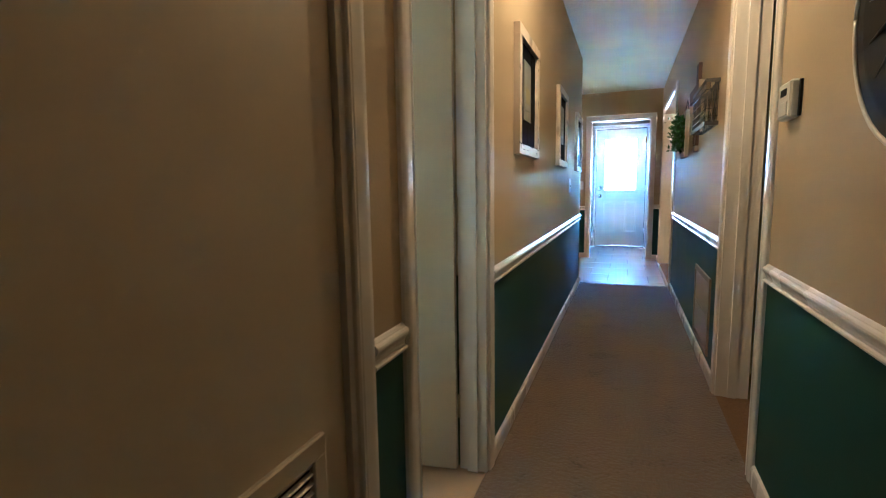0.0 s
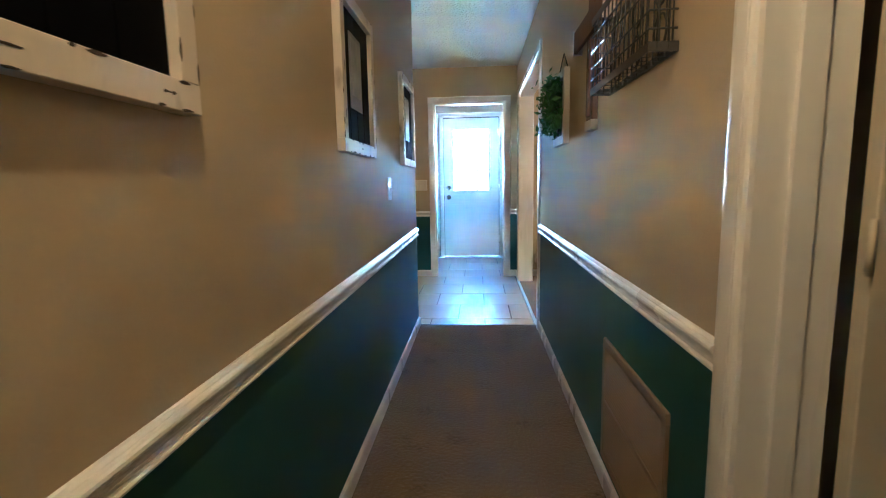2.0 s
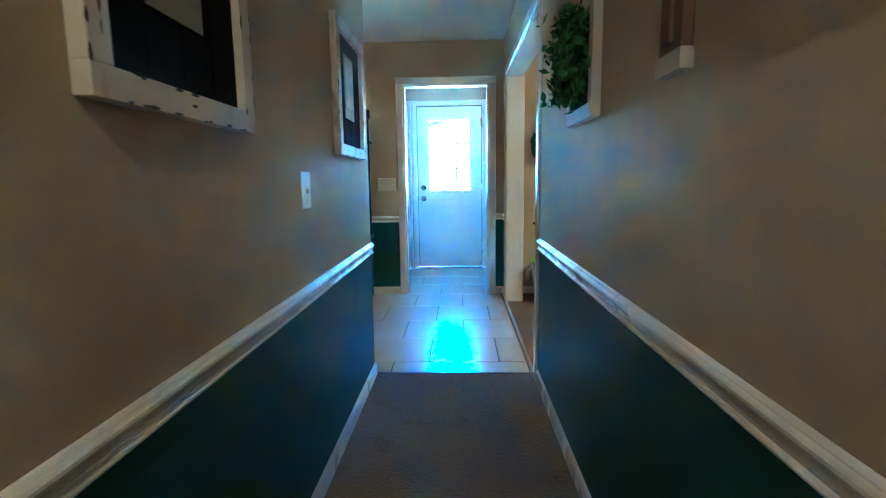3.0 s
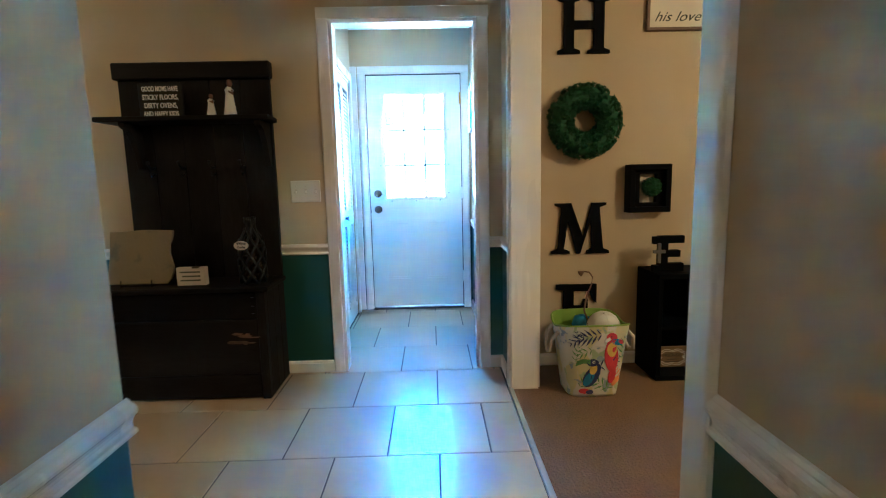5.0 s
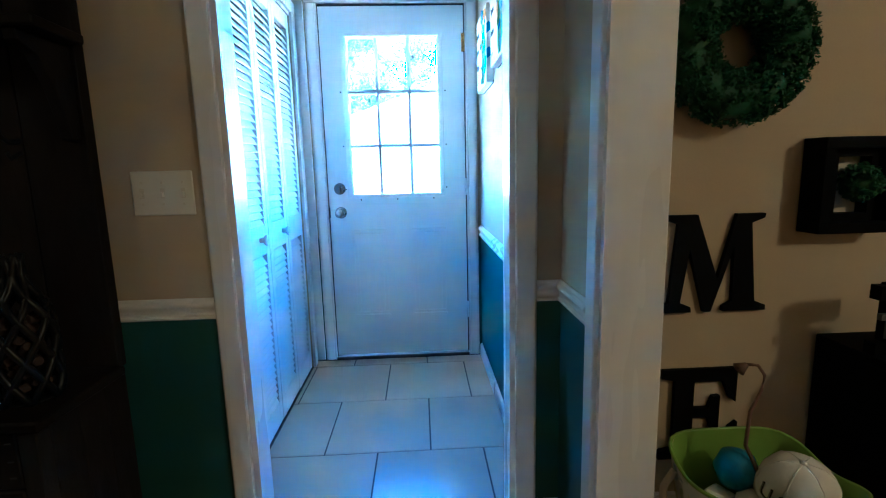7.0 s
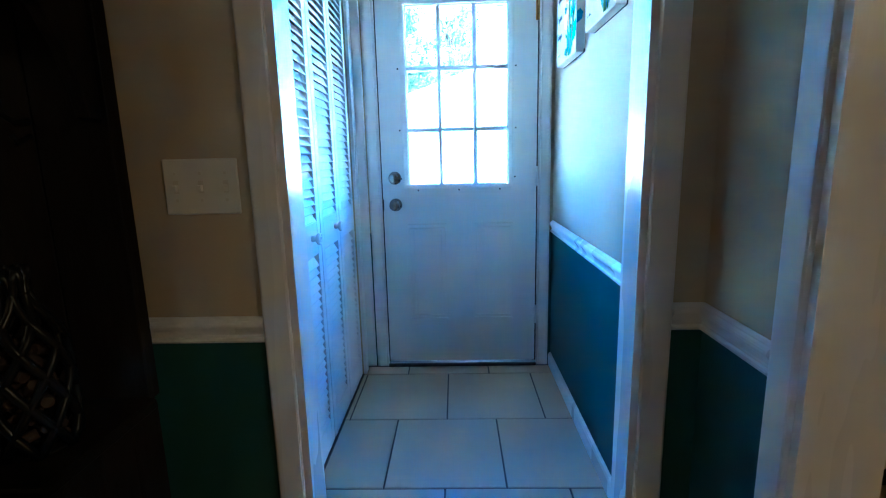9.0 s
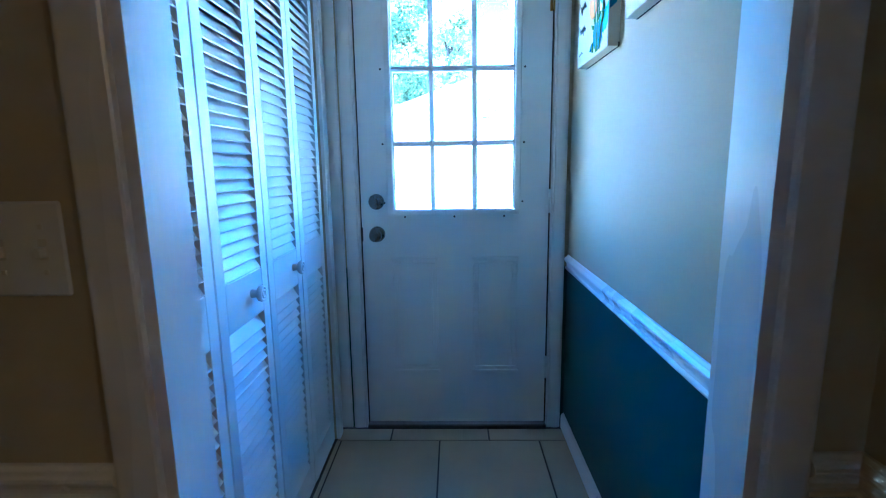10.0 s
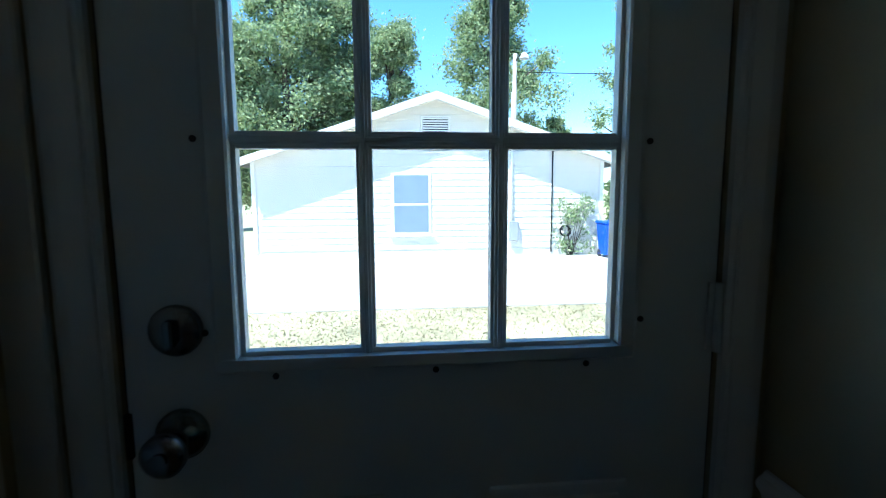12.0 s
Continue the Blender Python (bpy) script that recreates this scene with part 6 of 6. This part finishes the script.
part("button", bm, CLOTH, crown_)
bm = bmesh.new()
grid = []
for i in range(13):
    a = radians(-90 + (i - 6) * 10.5)
    u = (i - 6) / 6
    row = []
    for k in range(6):
        r = 0.084 + 0.068 * k / 5 * math.sqrt(max(0.04, 1 - u * u * 0.92))
        drop = -0.016 * u * u - 0.012 * (k / 5) ** 2
        row.append([bm.verts.new(CAP @ Vector((r * math.cos(a), r * math.sin(a), 0.006 + drop + d))) for d in (0.0, 0.0035)])
    grid.append(row)
for i in range(12):
    for k in range(5):
        for d in (0, 1):
            bm.faces.new((grid[i][k][d], grid[i + 1][k][d], grid[i + 1][k + 1][d], grid[i][k + 1][d])).smooth = True
    bm.faces.new((grid[i][5][0], grid[i + 1][5][0], grid[i + 1][5][1], grid[i][5][1]))
part("brim", bm, CLOTH, cap)
for ch, a in (("U", -27), ("S", 0), ("A", 27)):
    words("lettering", ch, 0.050, 0.0012, CAP @ pose(0, 0, 0, 0, 0, a) @ pose(0, -0.0875, 0.024, 80), COLOURS["ink"], crown_)
    words("lettering_fill", ch, 0.050, 0.0012, CAP @ pose(0, 0, 0, 0, 0, a) @ pose(0, -0.0885, 0.024, 80), CLOTH, crown_, bold=-0.0022)
ball = thing("blue_ball", (0.88, 7.42, 0.29), "small blue ball in the tub", "ball")
turned("ball", (0.88, 7.42, 0.29), [(0.01, 0), (0.04, 0.012), (0.055, 0.05), (0.04, 0.09), (0.01, 0.102)], COLOURS["blue"], ball, "", (0, 0, 0))
stick = thing("bent_stick", (0.90, 7.40, 0.3), "thin dark bent stick with a hooked end standing in the tub", "stick")
bm = bmesh.new()
tube(bm, [(0.91, 7.36, 0.34), (0.885, 7.40, 0.42), (0.905, 7.42, 0.50), (0.93, 7.42, 0.56), (0.935, 7.42, 0.60), (0.915, 7.42, 0.628), (0.885, 7.42, 0.632)], [0.005, 0.005, 0.005, 0.004, 0.004, 0.004, 0.004], 8)
part("rod", bm, BROWNWOOD, stick)
bm = bmesh.new()
lathe(bm, [(0.006, 0), (0.018, 0.025), (0.004, 0.03)], pose(0.885, 7.42, 0.632, 0, -120, 0), 8)
part("hook_end", bm, BROWNWOOD, stick)
for i, (x, y) in enumerate(((0.84, 7.33), (0.81, 7.39), (0.93, 7.45), (0.98, 7.43))):
    toy = thing("toy_block", (x, y, 0.24), "pale wooden toy lying in the tub", "toy", "toys in the tub")
    bm = bmesh.new()
    box(bm, -0.04, 0.04, -0.03, 0.03, 0.0, 0.05)
    bm.transform(pose(x, y, 0.24 + 0.01 * i, 10 * i, 15, 40 * i))
    part("block", bm, (ROPE, WHITE, BROWNWOOD, ROPE)[i], toy, "", 0.006)
# plain box added below the toys to fill the tub
heap = boxpart("tub_filler", (0.80, 0.98, 7.28, 7.46, 0.02, 0.24), BROWNWOOD, None, "", 0.02)
tagged(heap, "plain brown box added to fill the tub under the toys", "toys")

# ---- floor tiles ----
tile_meshes = {}


def tile(x0, x1, y0, y1):
    g = 0.003
    w, d = round(x1 - x0 - 2 * g, 4), round(y1 - y0 - 2 * g, 4)
    if w < 0.01 or d < 0.01:
        return
    if (w, d) not in tile_meshes:
        bm = bmesh.new()
        v = [[bm.verts.new((sx * (w / 2 - i), sy * (d / 2 - i), z)) for sx, sy in ((-1, -1), (1, -1), (1, 1), (-1, 1))] for i, z in ((0, -0.008), (0, -0.002), (0.0015, 0.0))]
        for a, b in zip(v, v[1:]):
            for k in range(4):
                bm.faces.new((a[k], a[(k + 1) % 4], b[(k + 1) % 4], b[k]))
        bm.faces.new(v[-1])
        tile_meshes[(w, d)] = mesh_of("tile", bm, TILE)
    ob = new("tile", tile_meshes[(w, d)])
    ob.parent = floor
    ob.location = ((x0 + x1) / 2, (y0 + y1) / 2, 0.0005 * random.uniform(-1, 1))


TW, TD = 0.437, 0.457
for row in range(-4, 5):
    ya, yb = 7.21 + row * TD, 7.21 + (row + 1) * TD
    x_off = -0.359 if row % 2 == 0 else -0.1405
    for lo, hi, y_lo, y_hi in ((-3.3, 0.466, 5.672, 7.667), (-0.60, 0.425, 7.667, 9.135), (-3.3, -0.60, 7.667, 7.70), (0.425, 0.466, 7.667, 7.70)):
        y0, y1 = max(ya, y_lo), min(yb, y_hi)
        if y1 - y0 < 0.02:
            continue
        for i in range(-8, 4):
            x0, x1 = x_off + i * TW, x_off + (i + 1) * TW
            if x1 > lo + 0.02 and x0 < hi - 0.02:
                tile(max(x0, lo), min(x1, hi), y0, y1)
